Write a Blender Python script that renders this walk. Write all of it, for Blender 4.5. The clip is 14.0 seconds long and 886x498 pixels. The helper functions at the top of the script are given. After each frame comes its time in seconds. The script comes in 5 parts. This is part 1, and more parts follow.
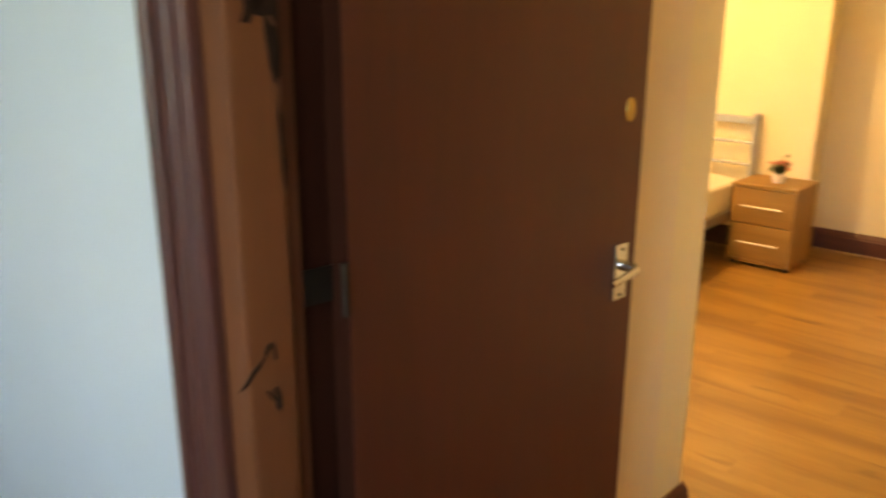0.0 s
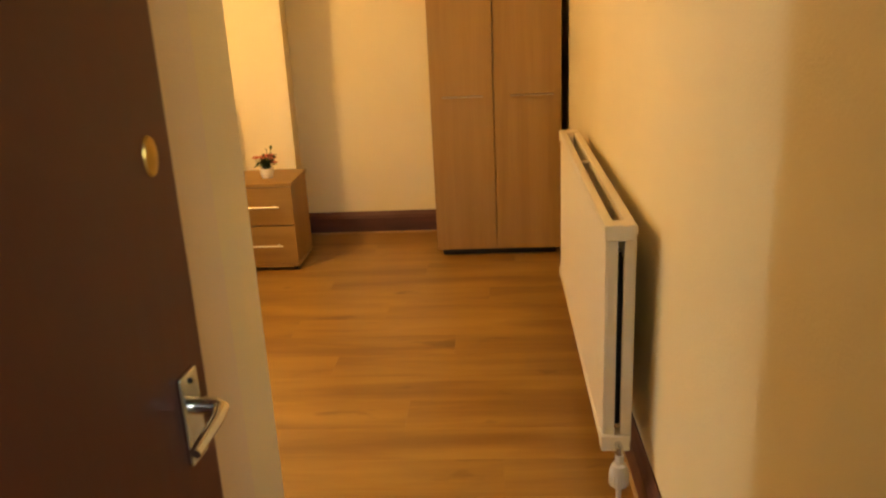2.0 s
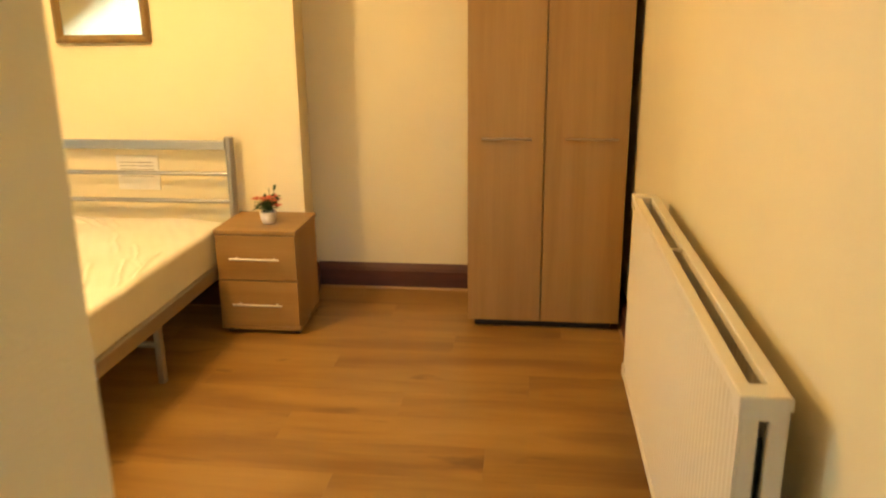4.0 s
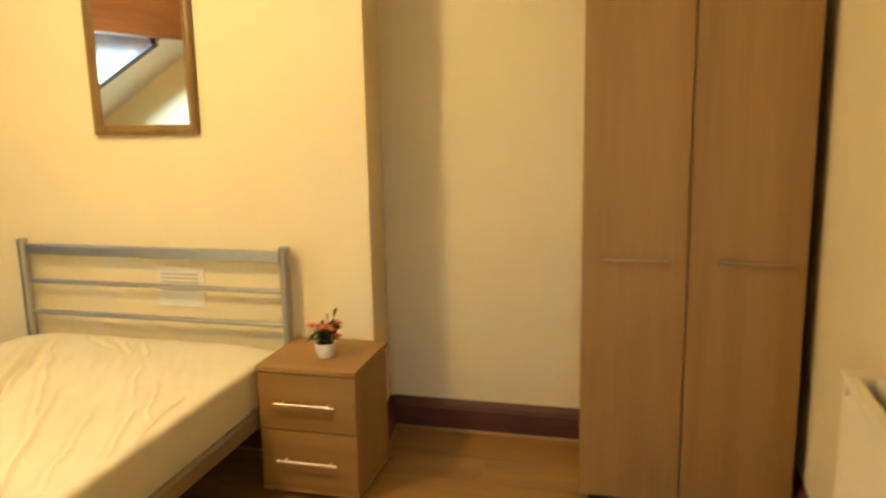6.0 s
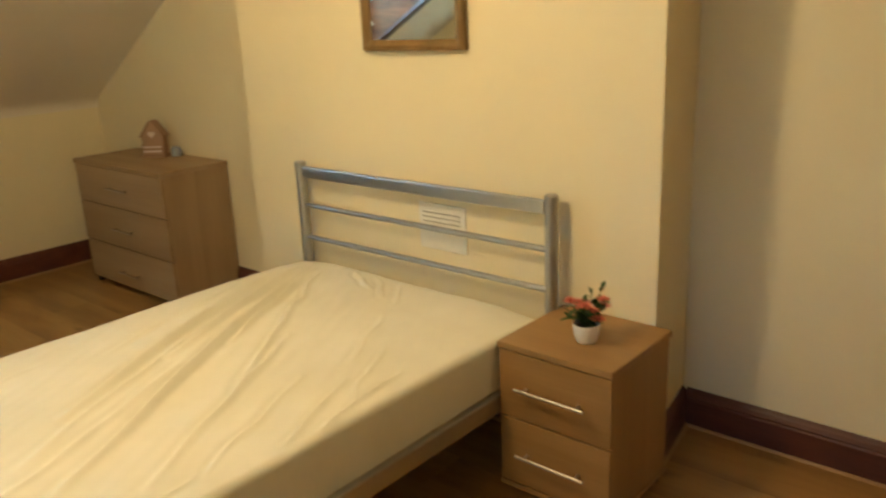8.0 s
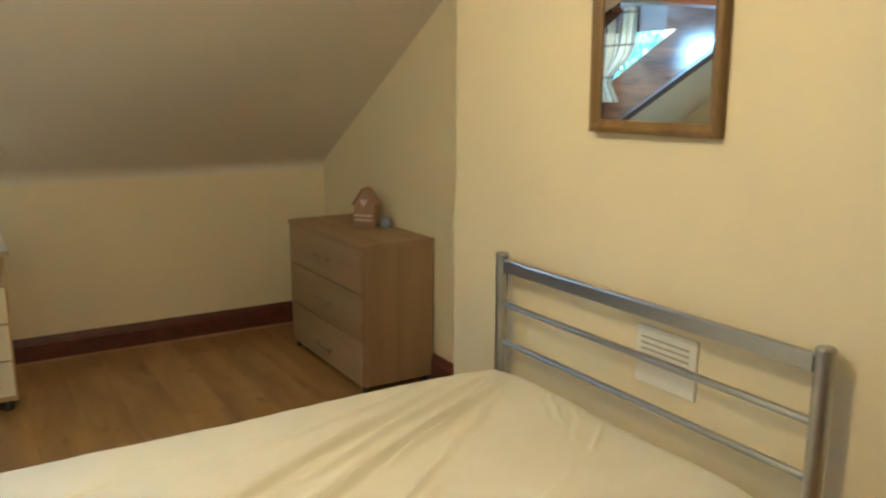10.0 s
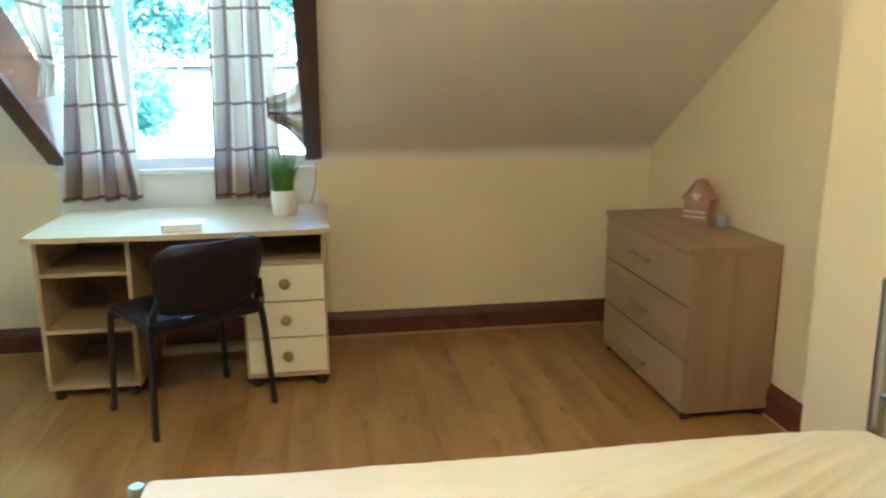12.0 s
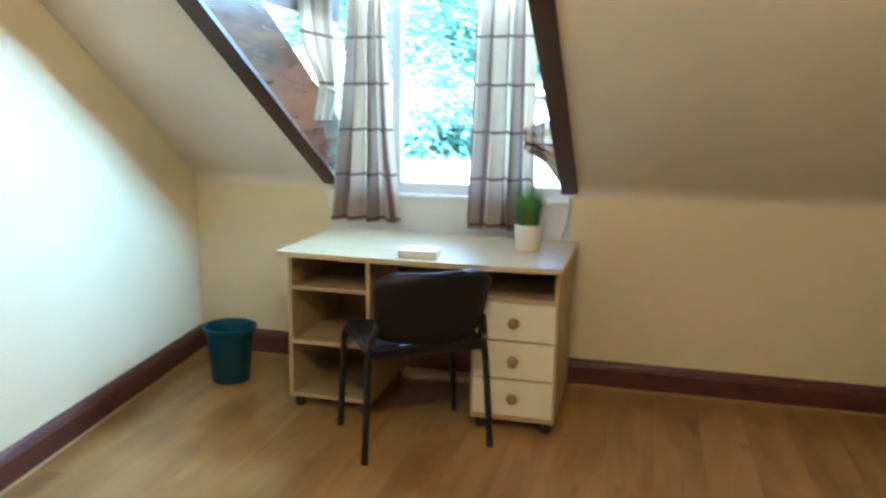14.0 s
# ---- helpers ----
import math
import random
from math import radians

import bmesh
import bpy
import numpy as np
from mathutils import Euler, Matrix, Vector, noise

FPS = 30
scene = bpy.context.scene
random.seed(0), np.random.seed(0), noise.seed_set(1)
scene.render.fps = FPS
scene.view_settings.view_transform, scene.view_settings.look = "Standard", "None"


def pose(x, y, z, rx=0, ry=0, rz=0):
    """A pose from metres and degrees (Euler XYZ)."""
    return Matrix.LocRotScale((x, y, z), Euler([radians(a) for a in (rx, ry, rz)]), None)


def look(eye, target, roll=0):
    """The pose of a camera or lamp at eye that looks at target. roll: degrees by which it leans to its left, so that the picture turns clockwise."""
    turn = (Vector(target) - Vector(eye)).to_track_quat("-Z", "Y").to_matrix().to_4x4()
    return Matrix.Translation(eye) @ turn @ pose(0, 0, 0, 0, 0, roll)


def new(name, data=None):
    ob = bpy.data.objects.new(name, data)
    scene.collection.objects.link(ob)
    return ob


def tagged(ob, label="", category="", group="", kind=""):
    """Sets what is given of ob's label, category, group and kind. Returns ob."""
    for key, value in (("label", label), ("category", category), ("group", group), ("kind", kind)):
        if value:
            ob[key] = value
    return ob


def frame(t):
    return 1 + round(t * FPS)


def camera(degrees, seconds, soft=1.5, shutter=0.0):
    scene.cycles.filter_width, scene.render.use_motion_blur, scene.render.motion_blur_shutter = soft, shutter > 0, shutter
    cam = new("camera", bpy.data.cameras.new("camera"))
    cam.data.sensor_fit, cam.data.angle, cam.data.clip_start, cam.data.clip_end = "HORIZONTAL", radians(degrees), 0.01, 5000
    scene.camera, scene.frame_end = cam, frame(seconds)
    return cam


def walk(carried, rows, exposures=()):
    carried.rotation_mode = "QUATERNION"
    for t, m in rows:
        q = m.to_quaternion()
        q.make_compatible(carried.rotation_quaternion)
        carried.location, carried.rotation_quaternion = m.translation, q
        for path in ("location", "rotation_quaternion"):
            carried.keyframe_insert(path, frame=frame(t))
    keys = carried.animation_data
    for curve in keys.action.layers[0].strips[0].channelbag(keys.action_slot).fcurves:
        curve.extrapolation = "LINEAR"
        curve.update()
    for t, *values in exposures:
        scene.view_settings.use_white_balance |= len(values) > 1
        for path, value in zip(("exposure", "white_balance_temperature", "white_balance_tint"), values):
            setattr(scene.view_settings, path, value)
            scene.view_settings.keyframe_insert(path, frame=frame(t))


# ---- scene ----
cam = camera(58.5, 14.0, soft=2.2, shutter=0.5)
PATH = [
    (0, (0.87, -0.727, 1.411), (-0.425, 0.69, 0.85), 0.2),
    (0.5, (0.743, -0.599, 1.399), (-0.254, 1.04, 0.832), -1.0),
    (1, (0.63, -0.503, 1.398), (-0.137, 1.255, 0.83), -1.8),
    (1.5, (0.531, -0.434, 1.404), (0.233, 1.455, 0.818), -1.1),
    (2, (0.504, -0.227, 1.401), (0.361, 1.672, 0.789), -2.8),
    (2.2, (0.506, -0.148, 1.406), (0.312, 1.741, 0.778), -3.5),
    (4.3, (0.435, 0.741, 1.399), (0.218, 2.649, 0.84), -0.4),
    (4.5, (0.432, 0.876, 1.443), (0.239, 2.791, 0.895), -1.4),
    (5, (0.393, 1.021, 1.473), (0.253, 2.975, 1.066), -0.5),
    (5.5, (0.399, 1.205, 1.466), (0.073, 3.162, 1.211), 1.0),
    (6, (0.356, 1.393, 1.415), (-0.137, 3.294, 1.034), -1.1),
    (6.5, (0.322, 1.585, 1.409), (-0.342, 3.417, 0.958), -2.5),
    (7, (0.350, 1.803, 1.396), (-0.513, 3.541, 0.910), -3.4),
    (7.5, (0.345, 1.984, 1.414), (-0.734, 3.556, 0.808), -3.5),
    (9.8, (0.039, 2.5, 1.402), (-1.622, 3.555, 1.044), 0.5),
    (10, (-0.019, 2.548, 1.402), (-1.689, 3.577, 1.01), 0.1),
    (10.5, (-0.116, 2.619, 1.394), (-1.89, 3.453, 0.997), -0.2),
    (11, (-0.219, 2.67, 1.395), (-2.074, 3.284, 0.971), 0.1),
    (11.5, (-0.341, 2.664, 1.393), (-2.244, 3.1, 0.958), 0.1),
    (12, (-0.416, 2.683, 1.379), (-2.346, 2.979, 0.945), -0.4),
    (12.5, (-0.459, 2.78, 1.377), (-2.41, 2.886, 0.949), -0.1),
    (13, (-0.525, 2.856, 1.365), (-2.471, 2.761, 0.914), 0.5),
    (13.5, (-0.646, 2.891, 1.357), (-2.576, 2.632, 0.9), 0.4),
    (14, (-0.679, 3.003, 1.38), (-2.584, 2.515, 1.016), 0.9),
]

# white balance and exposure of the film's own camera
LIGHT_ROWS = [
    (0.0, 4.72, 9600, 22), (0.8, 4.75, 10000, 23), (1.5, 4.42, 10300, 23), (2.2, 4.05, 10000, 23), (4.4, 4.38, 7700, 10), (5.5, 4.20, 7350, 7),
    (6.5, 3.95, 6400, 4), (7.6, 3.72, 5850, 4), (9.8, 3.48, 5000, 4), (11.0, 3.80, 4750, 3), (12.5, 4.03, 4720, 7), (14.0, 3.86, 4850, 10),
]
walk(cam, [(t, look(eye, target, roll)) for t, eye, target, roll in PATH], LIGHT_ROWS)

# ---- world and light ----
world = bpy.data.worlds.new("sky")
scene.world = world
world.use_nodes = True
sky = world.node_tree.nodes.new("ShaderNodeTexSky")
sky.sky_type = "NISHITA"
sky.sun_disc = False
sky.sun_elevation, sky.sun_rotation = radians(46), radians(74)
world.node_tree.links.new(sky.outputs[0], world.node_tree.nodes["Background"].inputs[0])
world.node_tree.nodes["Background"].inputs[1].default_value = 0.15


def lamp(name, kind, energy, color, m, **size):
    data = bpy.data.lights.new(name, kind)
    data.energy, data.color = energy, color
    for key, value in size.items():
        if key == "angle":
            data.angle = value
        elif key == "size":
            data.shape, data.size = "RECTANGLE", value
        elif key == "size_y":
            data.size_y = value
        elif key == "spread":
            data.spread = value
        elif key == "radius":
            data.shadow_soft_size = value
    ob = new(name, data)
    ob.matrix_world = m
    return ob


lamp("sun", "SUN", 5.0, (1.0, 0.96, 0.88), look((0, 0, 0), (-0.67, -0.19, -0.72)), angle=radians(0.6))
LAMP = (-1.46, 2.75, 2.14)
lamp("bulb_light", "POINT", 4.3, (1.0, 0.71, 0.37), pose(*LAMP), radius=0.125)
# sky-light lamps in the dormer's opening and in an added, unseen landing opening
lamp("dormer_front_daylight", "AREA", 0.75, (0.66, 0.88, 1.0), look((-4.56, 2.03, 1.95), (-3.6, 2.03, 1.2)), size=1.1, size_y=0.13)
lamp("dormer_cheek_daylight", "AREA", 3.3, (0.53, 0.82, 1.0), look((-4.20, 2.60, 1.63), (-2.75, 0.85, 1.2)), size=0.52, size_y=0.26, spread=radians(118))
lamp("landing_daylight", "AREA", 0.80, (0.38, 0.71, 1.0), look((1.15, -2.72, 1.55), (-0.8, -0.2, 1.0)), size=0.9, size_y=1.1)

# ---- materials ----


def material(name, build):
    mat = bpy.data.materials.new(name)
    mat.use_nodes = True
    nodes, links = mat.node_tree.nodes, mat.node_tree.links
    build(nodes, links, nodes["Principled BSDF"])
    return mat


def coords(nodes, links, scale=(1, 1, 1), turn=(0, 0, 0)):
    tex, mapping = nodes.new("ShaderNodeTexCoord"), nodes.new("ShaderNodeMapping")
    mapping.inputs["Scale"].default_value = scale
    mapping.inputs["Rotation"].default_value = turn
    links.new(tex.outputs["Object"], mapping.inputs["Vector"])
    return mapping.outputs[0]


def noise_node(nodes, links, vec, scale, detail=4, rough=0.55, distort=0.0):
    n = nodes.new("ShaderNodeTexNoise")
    n.inputs["Scale"].default_value, n.inputs["Detail"].default_value = scale, detail
    n.inputs["Roughness"].default_value, n.inputs["Distortion"].default_value = rough, distort
    links.new(vec, n.inputs["Vector"])
    return n.outputs["Fac"]


def ramp(nodes, links, fac, stops):
    r = nodes.new("ShaderNodeValToRGB")
    while len(r.color_ramp.elements) < len(stops):
        r.color_ramp.elements.new(0.5)
    for e, (p, c) in zip(r.color_ramp.elements, stops):
        e.position, e.color = p, (*c, 1)
    links.new(fac, r.inputs[0])
    return r.outputs[0]


def mix(nodes, links, fac, a, b, mode="MIX"):
    m = nodes.new("ShaderNodeMix")
    m.data_type, m.blend_type = "RGBA", mode
    for sock, value in ((m.inputs[0], fac), (m.inputs[6], a), (m.inputs[7], b)):
        if isinstance(value, (int, float)):
            sock.default_value = value
        elif isinstance(value, tuple):
            sock.default_value = (*value, 1)
        else:
            links.new(value, sock)
    return m.outputs[2]


def bump(nodes, links, p, height, strength, distance):
    b = nodes.new("ShaderNodeBump")
    b.inputs["Strength"].default_value, b.inputs["Distance"].default_value = strength, distance
    links.new(height, b.inputs["Height"])
    links.new(b.outputs[0], p.inputs["Normal"])


def span(nodes, links, fac, low, high):
    m = nodes.new("ShaderNodeMapRange")
    m.inputs["To Min"].default_value, m.inputs["To Max"].default_value = low, high
    links.new(fac, m.inputs["Value"])
    return m.outputs[0]


def paint(name, color, rough=0.6, grain=0.004, worn=0.06):
    dark = tuple(c * (1 - worn) for c in color)

    def build(nodes, links, p):
        vec = coords(nodes, links)
        large = noise_node(nodes, links, vec, 1.7, 5)
        fine = noise_node(nodes, links, vec, 160, 3)
        links.new(ramp(nodes, links, large, [(0.3, dark), (0.7, color)]), p.inputs["Base Color"])
        links.new(span(nodes, links, large, rough - 0.06, rough + 0.08), p.inputs["Roughness"])
        bump(nodes, links, p, fine, 0.25, grain)

    return material(name, build)


def wood(name, stops, along="z", rough=0.42, scale=1.0, vary=0.12, coat=0.0, relief=0.15, long=0.07, fibre=0.22):
    stretch = {"x": (long, 1, 1), "y": (1, long, 1), "z": (1, 1, long)}[along]

    def build(nodes, links, p):
        info = nodes.new("ShaderNodeObjectInfo")
        tex = nodes.new("ShaderNodeTexCoord")
        shift = nodes.new("ShaderNodeVectorMath")
        shift.operation = "MULTIPLY_ADD"
        links.new(info.outputs["Random"], shift.inputs[0])
        shift.inputs[1].default_value = (17.0, 31.0, 23.0)
        links.new(tex.outputs["Object"], shift.inputs[2])
        mapping = nodes.new("ShaderNodeMapping")
        mapping.inputs["Scale"].default_value = stretch
        links.new(shift.outputs[0], mapping.inputs["Vector"])
        vec = mapping.outputs[0]
        broad = noise_node(nodes, links, vec, 9 * scale, 4, 0.55, 0.6)
        fine = noise_node(nodes, links, vec, 70 * scale, 5, 0.65, 0.2)
        col = ramp(nodes, links, broad, stops)
        col = mix(nodes, links, fibre, col, ramp(nodes, links, fine, [(0.3, tuple(c * 0.62 for c in stops[0][1])), (0.65, stops[-1][1])]))
        tone = span(nodes, links, info.outputs["Random"], 1 - vary, 1 + vary * 0.4)
        grey = nodes.new("ShaderNodeCombineColor")
        for i in range(3):
            links.new(tone, grey.inputs[i])
        links.new(mix(nodes, links, 1.0, col, grey.outputs[0], "MULTIPLY"), p.inputs["Base Color"])
        links.new(span(nodes, links, fine, rough - 0.08, rough + 0.12), p.inputs["Roughness"])
        p.inputs["Coat Weight"].default_value = coat
        p.inputs["Coat Roughness"].default_value = 0.15
        bump(nodes, links, p, fine, relief, 0.002)

    return material(name, build)


def metal(name, color, rough=0.3):
    def build(nodes, links, p):
        p.inputs["Metallic"].default_value = 1.0
        n = noise_node(nodes, links, coords(nodes, links), 45, 3)
        links.new(ramp(nodes, links, n, [(0.3, tuple(c * 0.93 for c in color)), (0.7, color)]), p.inputs["Base Color"])
        links.new(span(nodes, links, n, rough - 0.05, rough + 0.1), p.inputs["Roughness"])

    return material(name, build)


def plain(name, color, rough=0.5, spread=0.15, scale=30.0, metallic=0.0, through_light=0.0):
    def build(nodes, links, p):
        n = noise_node(nodes, links, coords(nodes, links), scale, 3)
        links.new(ramp(nodes, links, n, [(0.3, tuple(c * (1 - spread) for c in color)), (0.7, color)]), p.inputs["Base Color"])
        links.new(span(nodes, links, n, rough - 0.05, rough + 0.08), p.inputs["Roughness"])
        p.inputs["Metallic"].default_value = metallic
        bump(nodes, links, p, n, 0.1, 0.002)
        if through_light:
            out = nodes["Material Output"]
            t, m = nodes.new("ShaderNodeBsdfTranslucent"), nodes.new("ShaderNodeMixShader")
            t.inputs[0].default_value = (*color, 1)
            m.inputs[0].default_value = through_light
            links.new(p.outputs[0], m.inputs[1])
            links.new(t.outputs[0], m.inputs[2])
            links.new(m.outputs[0], out.inputs[0])

    return material(name, build)


def glass_material():
    def build(nodes, links, p):
        p.inputs["Base Color"].default_value = (1, 1, 1, 1)
        p.inputs["Transmission Weight"].default_value = 1.0
        p.inputs["Roughness"].default_value = 0.0
        p.inputs["IOR"].default_value = 1.08

    return material("window_glass", build)


def mirror_material():
    def build(nodes, links, p):
        p.inputs["Base Color"].default_value = (0.92, 0.93, 0.93, 1)
        p.inputs["Metallic"].default_value = 1.0
        p.inputs["Roughness"].default_value = 0.015

    return material("silvered_glass", build)


def curtain_cloth():
    """Checked curtain: thin dark red bars, four to the metre, over bands of beige, cream and grey."""

    def build(nodes, links, p):
        tex = nodes.new("ShaderNodeTexCoord")
        sep = nodes.new("ShaderNodeSeparateXYZ")
        links.new(tex.outputs["UV"], sep.inputs[0])

        def bars(value, period, offset, width):
            a = nodes.new("ShaderNodeMath")
            a.operation = "ADD"
            links.new(value, a.inputs[0])
            a.inputs[1].default_value = -offset + 100 * period
            b = nodes.new("ShaderNodeMath")
            b.operation = "MODULO"
            links.new(a.outputs[0], b.inputs[0])
            b.inputs[1].default_value = period
            c = nodes.new("ShaderNodeMath")
            c.operation = "LESS_THAN"
            links.new(b.outputs[0], c.inputs[0])
            c.inputs[1].default_value = width
            return c.outputs[0]

        u, v = sep.outputs[0], sep.outputs[1]
        col = mix(nodes, links, bars(u, 0.23, 0.02, 0.11), (0.72, 0.58, 0.39), (0.44, 0.335, 0.245))
        col = mix(nodes, links, bars(u, 0.115, 0.015, 0.03), col, (0.88, 0.80, 0.60))
        col = mix(nodes, links, bars(u, 0.115, 0.0, 0.012), col, (0.16, 0.045, 0.04))
        col = mix(nodes, links, bars(v, 0.2237, 0.117, 0.014), col, (0.11, 0.022, 0.022))
        weave = noise_node(nodes, links, coords(nodes, links), 350, 2)
        col = mix(nodes, links, 0.25, col, ramp(nodes, links, weave, [(0.35, (0.42, 0.34, 0.26)), (0.65, (0.86, 0.76, 0.60))]))
        links.new(col, p.inputs["Base Color"])
        p.inputs["Roughness"].default_value = 0.9
        bump(nodes, links, p, weave, 0.3, 0.001)
        t, m = nodes.new("ShaderNodeBsdfTranslucent"), nodes.new("ShaderNodeMixShader")
        links.new(col, t.inputs[0])
        m.inputs[0].default_value = 0.62
        links.new(p.outputs[0], m.inputs[1])
        links.new(t.outputs[0], m.inputs[2])
        links.new(m.outputs[0], nodes["Material Output"].inputs[0])

    return material("checked_curtain_cloth", build)


def sheet_cloth():
    def build(nodes, links, p):
        vec = coords(nodes, links)
        big, weave = noise_node(nodes, links, vec, 4, 4), noise_node(nodes, links, vec, 600, 2)
        links.new(ramp(nodes, links, big, [(0.3, (0.69, 0.66, 0.53)), (0.7, (0.77, 0.74, 0.62))]), p.inputs["Base Color"])
        p.inputs["Roughness"].default_value = 0.85
        p.inputs["Sheen Weight"].default_value = 0.2
        bump(nodes, links, p, weave, 0.2, 0.0006)

    return material("cream_sheet", build)


def floor_laminate():
    """Oak laminate: warm boards with long dark streaks along x, fine fibres and a few small knots."""

    def build(nodes, links, p):
        info, tex = nodes.new("ShaderNodeObjectInfo"), nodes.new("ShaderNodeTexCoord")
        shift = nodes.new("ShaderNodeVectorMath")
        shift.operation = "MULTIPLY_ADD"
        links.new(info.outputs["Random"], shift.inputs[0])
        shift.inputs[1].default_value = (17.0, 31.0, 23.0)
        links.new(tex.outputs["Object"], shift.inputs[2])

        def stretched(x):
            m = nodes.new("ShaderNodeMapping")
            m.inputs["Scale"].default_value = (x, 1, 1)
            links.new(shift.outputs[0], m.inputs["Vector"])
            return m.outputs[0]

        broad = noise_node(nodes, links, stretched(0.16), 8, 4, 0.55, 0.5)
        streak = noise_node(nodes, links, stretched(0.16), 6.5, 3, 0.45, 0.5)
        fine = noise_node(nodes, links, stretched(0.03), 80, 4, 0.6, 0.1)
        knot = noise_node(nodes, links, stretched(0.40), 8, 3, 0.5, 0.3)
        col = ramp(nodes, links, broad, [(0.28, (0.238, 0.117, 0.033)), (0.45, (0.320, 0.174, 0.050)), (0.58, (0.362, 0.206, 0.062)), (0.74, (0.406, 0.240, 0.078))])
        col = mix(nodes, links, span(nodes, links, ramp(nodes, links, streak, [(0.47, (0, 0, 0)), (0.72, (1, 1, 1))]), 0.0, 0.72), col, (0.178, 0.080, 0.020))
        col = mix(nodes, links, span(nodes, links, ramp(nodes, links, knot, [(0.64, (0, 0, 0)), (0.74, (1, 1, 1))]), 0.0, 0.7), col, (0.10, 0.042, 0.014))
        col = mix(nodes, links, 0.08, col, ramp(nodes, links, fine, [(0.3, (0.13, 0.062, 0.02)), (0.65, (0.44, 0.27, 0.095))]))
        tone = span(nodes, links, info.outputs["Random"], 0.95, 1.04)
        grey = nodes.new("ShaderNodeCombineColor")
        for i in range(3):
            links.new(tone, grey.inputs[i])
        links.new(mix(nodes, links, 1.0, col, grey.outputs[0], "MULTIPLY"), p.inputs["Base Color"])
        links.new(span(nodes, links, fine, 0.24, 0.42), p.inputs["Roughness"])
        p.inputs["Coat Weight"].default_value = 0.12
        p.inputs["Coat Roughness"].default_value = 0.15
        bump(nodes, links, p, fine, 0.02, 0.002)

    return material("oak_laminate", build)


M_WALL = paint("cream_wall_paint", (0.80, 0.70, 0.46), 0.62)
# wall paint paled: the landing's light on the wall end is in the colour
M_WALLEND = paint("wall_paint_paled_by_landing_light", (0.78, 0.66, 0.50), 0.62)
M_CEIL = paint("white_ceiling_paint", (0.81, 0.735, 0.62), 0.75)
M_LANDING = paint("pale_blue_white_landing_paint", (0.66, 0.75, 0.82), 0.6)
M_FLOOR = floor_laminate()
M_SUB = plain("dark_joint", (0.28, 0.16, 0.055), 0.8)
M_OAK = wood("golden_oak_board", [(0.3, (0.285, 0.153, 0.046)), (0.5, (0.345, 0.194, 0.063)), (0.7, (0.388, 0.227, 0.080))], "z", 0.5, 0.8, 0.05, fibre=0.2, relief=0.08, long=0.045)
M_OAK_X = wood("golden_oak_board_flat", [(0.3, (0.285, 0.153, 0.046)), (0.5, (0.345, 0.194, 0.063)), (0.7, (0.388, 0.227, 0.080))], "x", 0.45, 0.8, 0.05, fibre=0.2, relief=0.08, long=0.045)
# the wardrobe's oak again, greyed in colour for the daylight on the chest
M_OAK_DAYLIT = wood("daylit_oak_board", [(0.3, (0.275, 0.178, 0.088)), (0.5, (0.335, 0.224, 0.116)), (0.7, (0.380, 0.262, 0.142))], "z", 0.5, 0.8, 0.05, fibre=0.14, relief=0.08)
M_OAK_DAYLIT_X = wood("daylit_oak_board_flat", [(0.3, (0.275, 0.178, 0.088)), (0.5, (0.335, 0.224, 0.116)), (0.7, (0.380, 0.262, 0.142))], "x", 0.45, 0.8, 0.05, fibre=0.14, relief=0.08)
M_SKIRT = wood("mahogany_stain", [(0.3, (0.055, 0.014, 0.008)), (0.55, (0.10, 0.026, 0.013)), (0.75, (0.15, 0.043, 0.02))], "x", 0.48, 1.2, 0.1, 0.04)
M_BEAM = wood("varnished_red_wood", [(0.32, (0.022, 0.007, 0.004)), (0.5, (0.085, 0.027, 0.011)), (0.68, (0.19, 0.065, 0.024))], "x", 0.17, 0.55, 0.08, 0.0, 0.10, 0.14)
M_BEAM_DK = wood("dark_stained_trim", [(0.3, (0.035, 0.012, 0.009)), (0.7, (0.075, 0.026, 0.018))], "x", 0.4, 1.0, 0.1, 0.1)
M_PURLIN = wood("orange_varnished_beam", [(0.3, (0.22, 0.07, 0.022)), (0.5, (0.33, 0.12, 0.04)), (0.72, (0.42, 0.17, 0.06))], "y", 0.4, 0.8, 0.05, 0.2)
M_DOOR = wood("dark_brown_door_stain", [(0.3, (0.062, 0.0098, 0.0046)), (0.55, (0.083, 0.0145, 0.0068)), (0.75, (0.104, 0.0200, 0.0096))], "z", 0.46, 0.8, 0.03, 0.03, 0.05)
# dark stain of the hinge edge, used again as the hinge gap's painted shade
M_DOOREDGE_GAP = wood("dark_door_edge_and_gap_shade", [(0.3, (0.026, 0.007, 0.004)), (0.7, (0.045, 0.012, 0.007))], "z", 0.6, 0.8, 0.03)
M_JAMB = wood("worn_brown_jamb", [(0.3, (0.140, 0.041, 0.016)), (0.55, (0.185, 0.058, 0.023)), (0.75, (0.238, 0.079, 0.033))], "z", 0.45, 0.7, 0.05, 0.05)
M_CASING = wood("red_brown_casing", [(0.3, (0.065, 0.018, 0.014)), (0.7, (0.12, 0.035, 0.027))], "z", 0.4, 0.8, 0.04, 0.1)
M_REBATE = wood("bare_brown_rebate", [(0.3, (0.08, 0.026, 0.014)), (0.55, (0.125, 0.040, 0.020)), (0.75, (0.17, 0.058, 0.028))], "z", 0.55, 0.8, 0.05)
M_BRONZE = metal("dull_bronzed_handle", (0.46, 0.37, 0.27), 0.42)
M_GOUGE = plain("bare_dark_gouge", (0.032, 0.015, 0.010), 0.85)
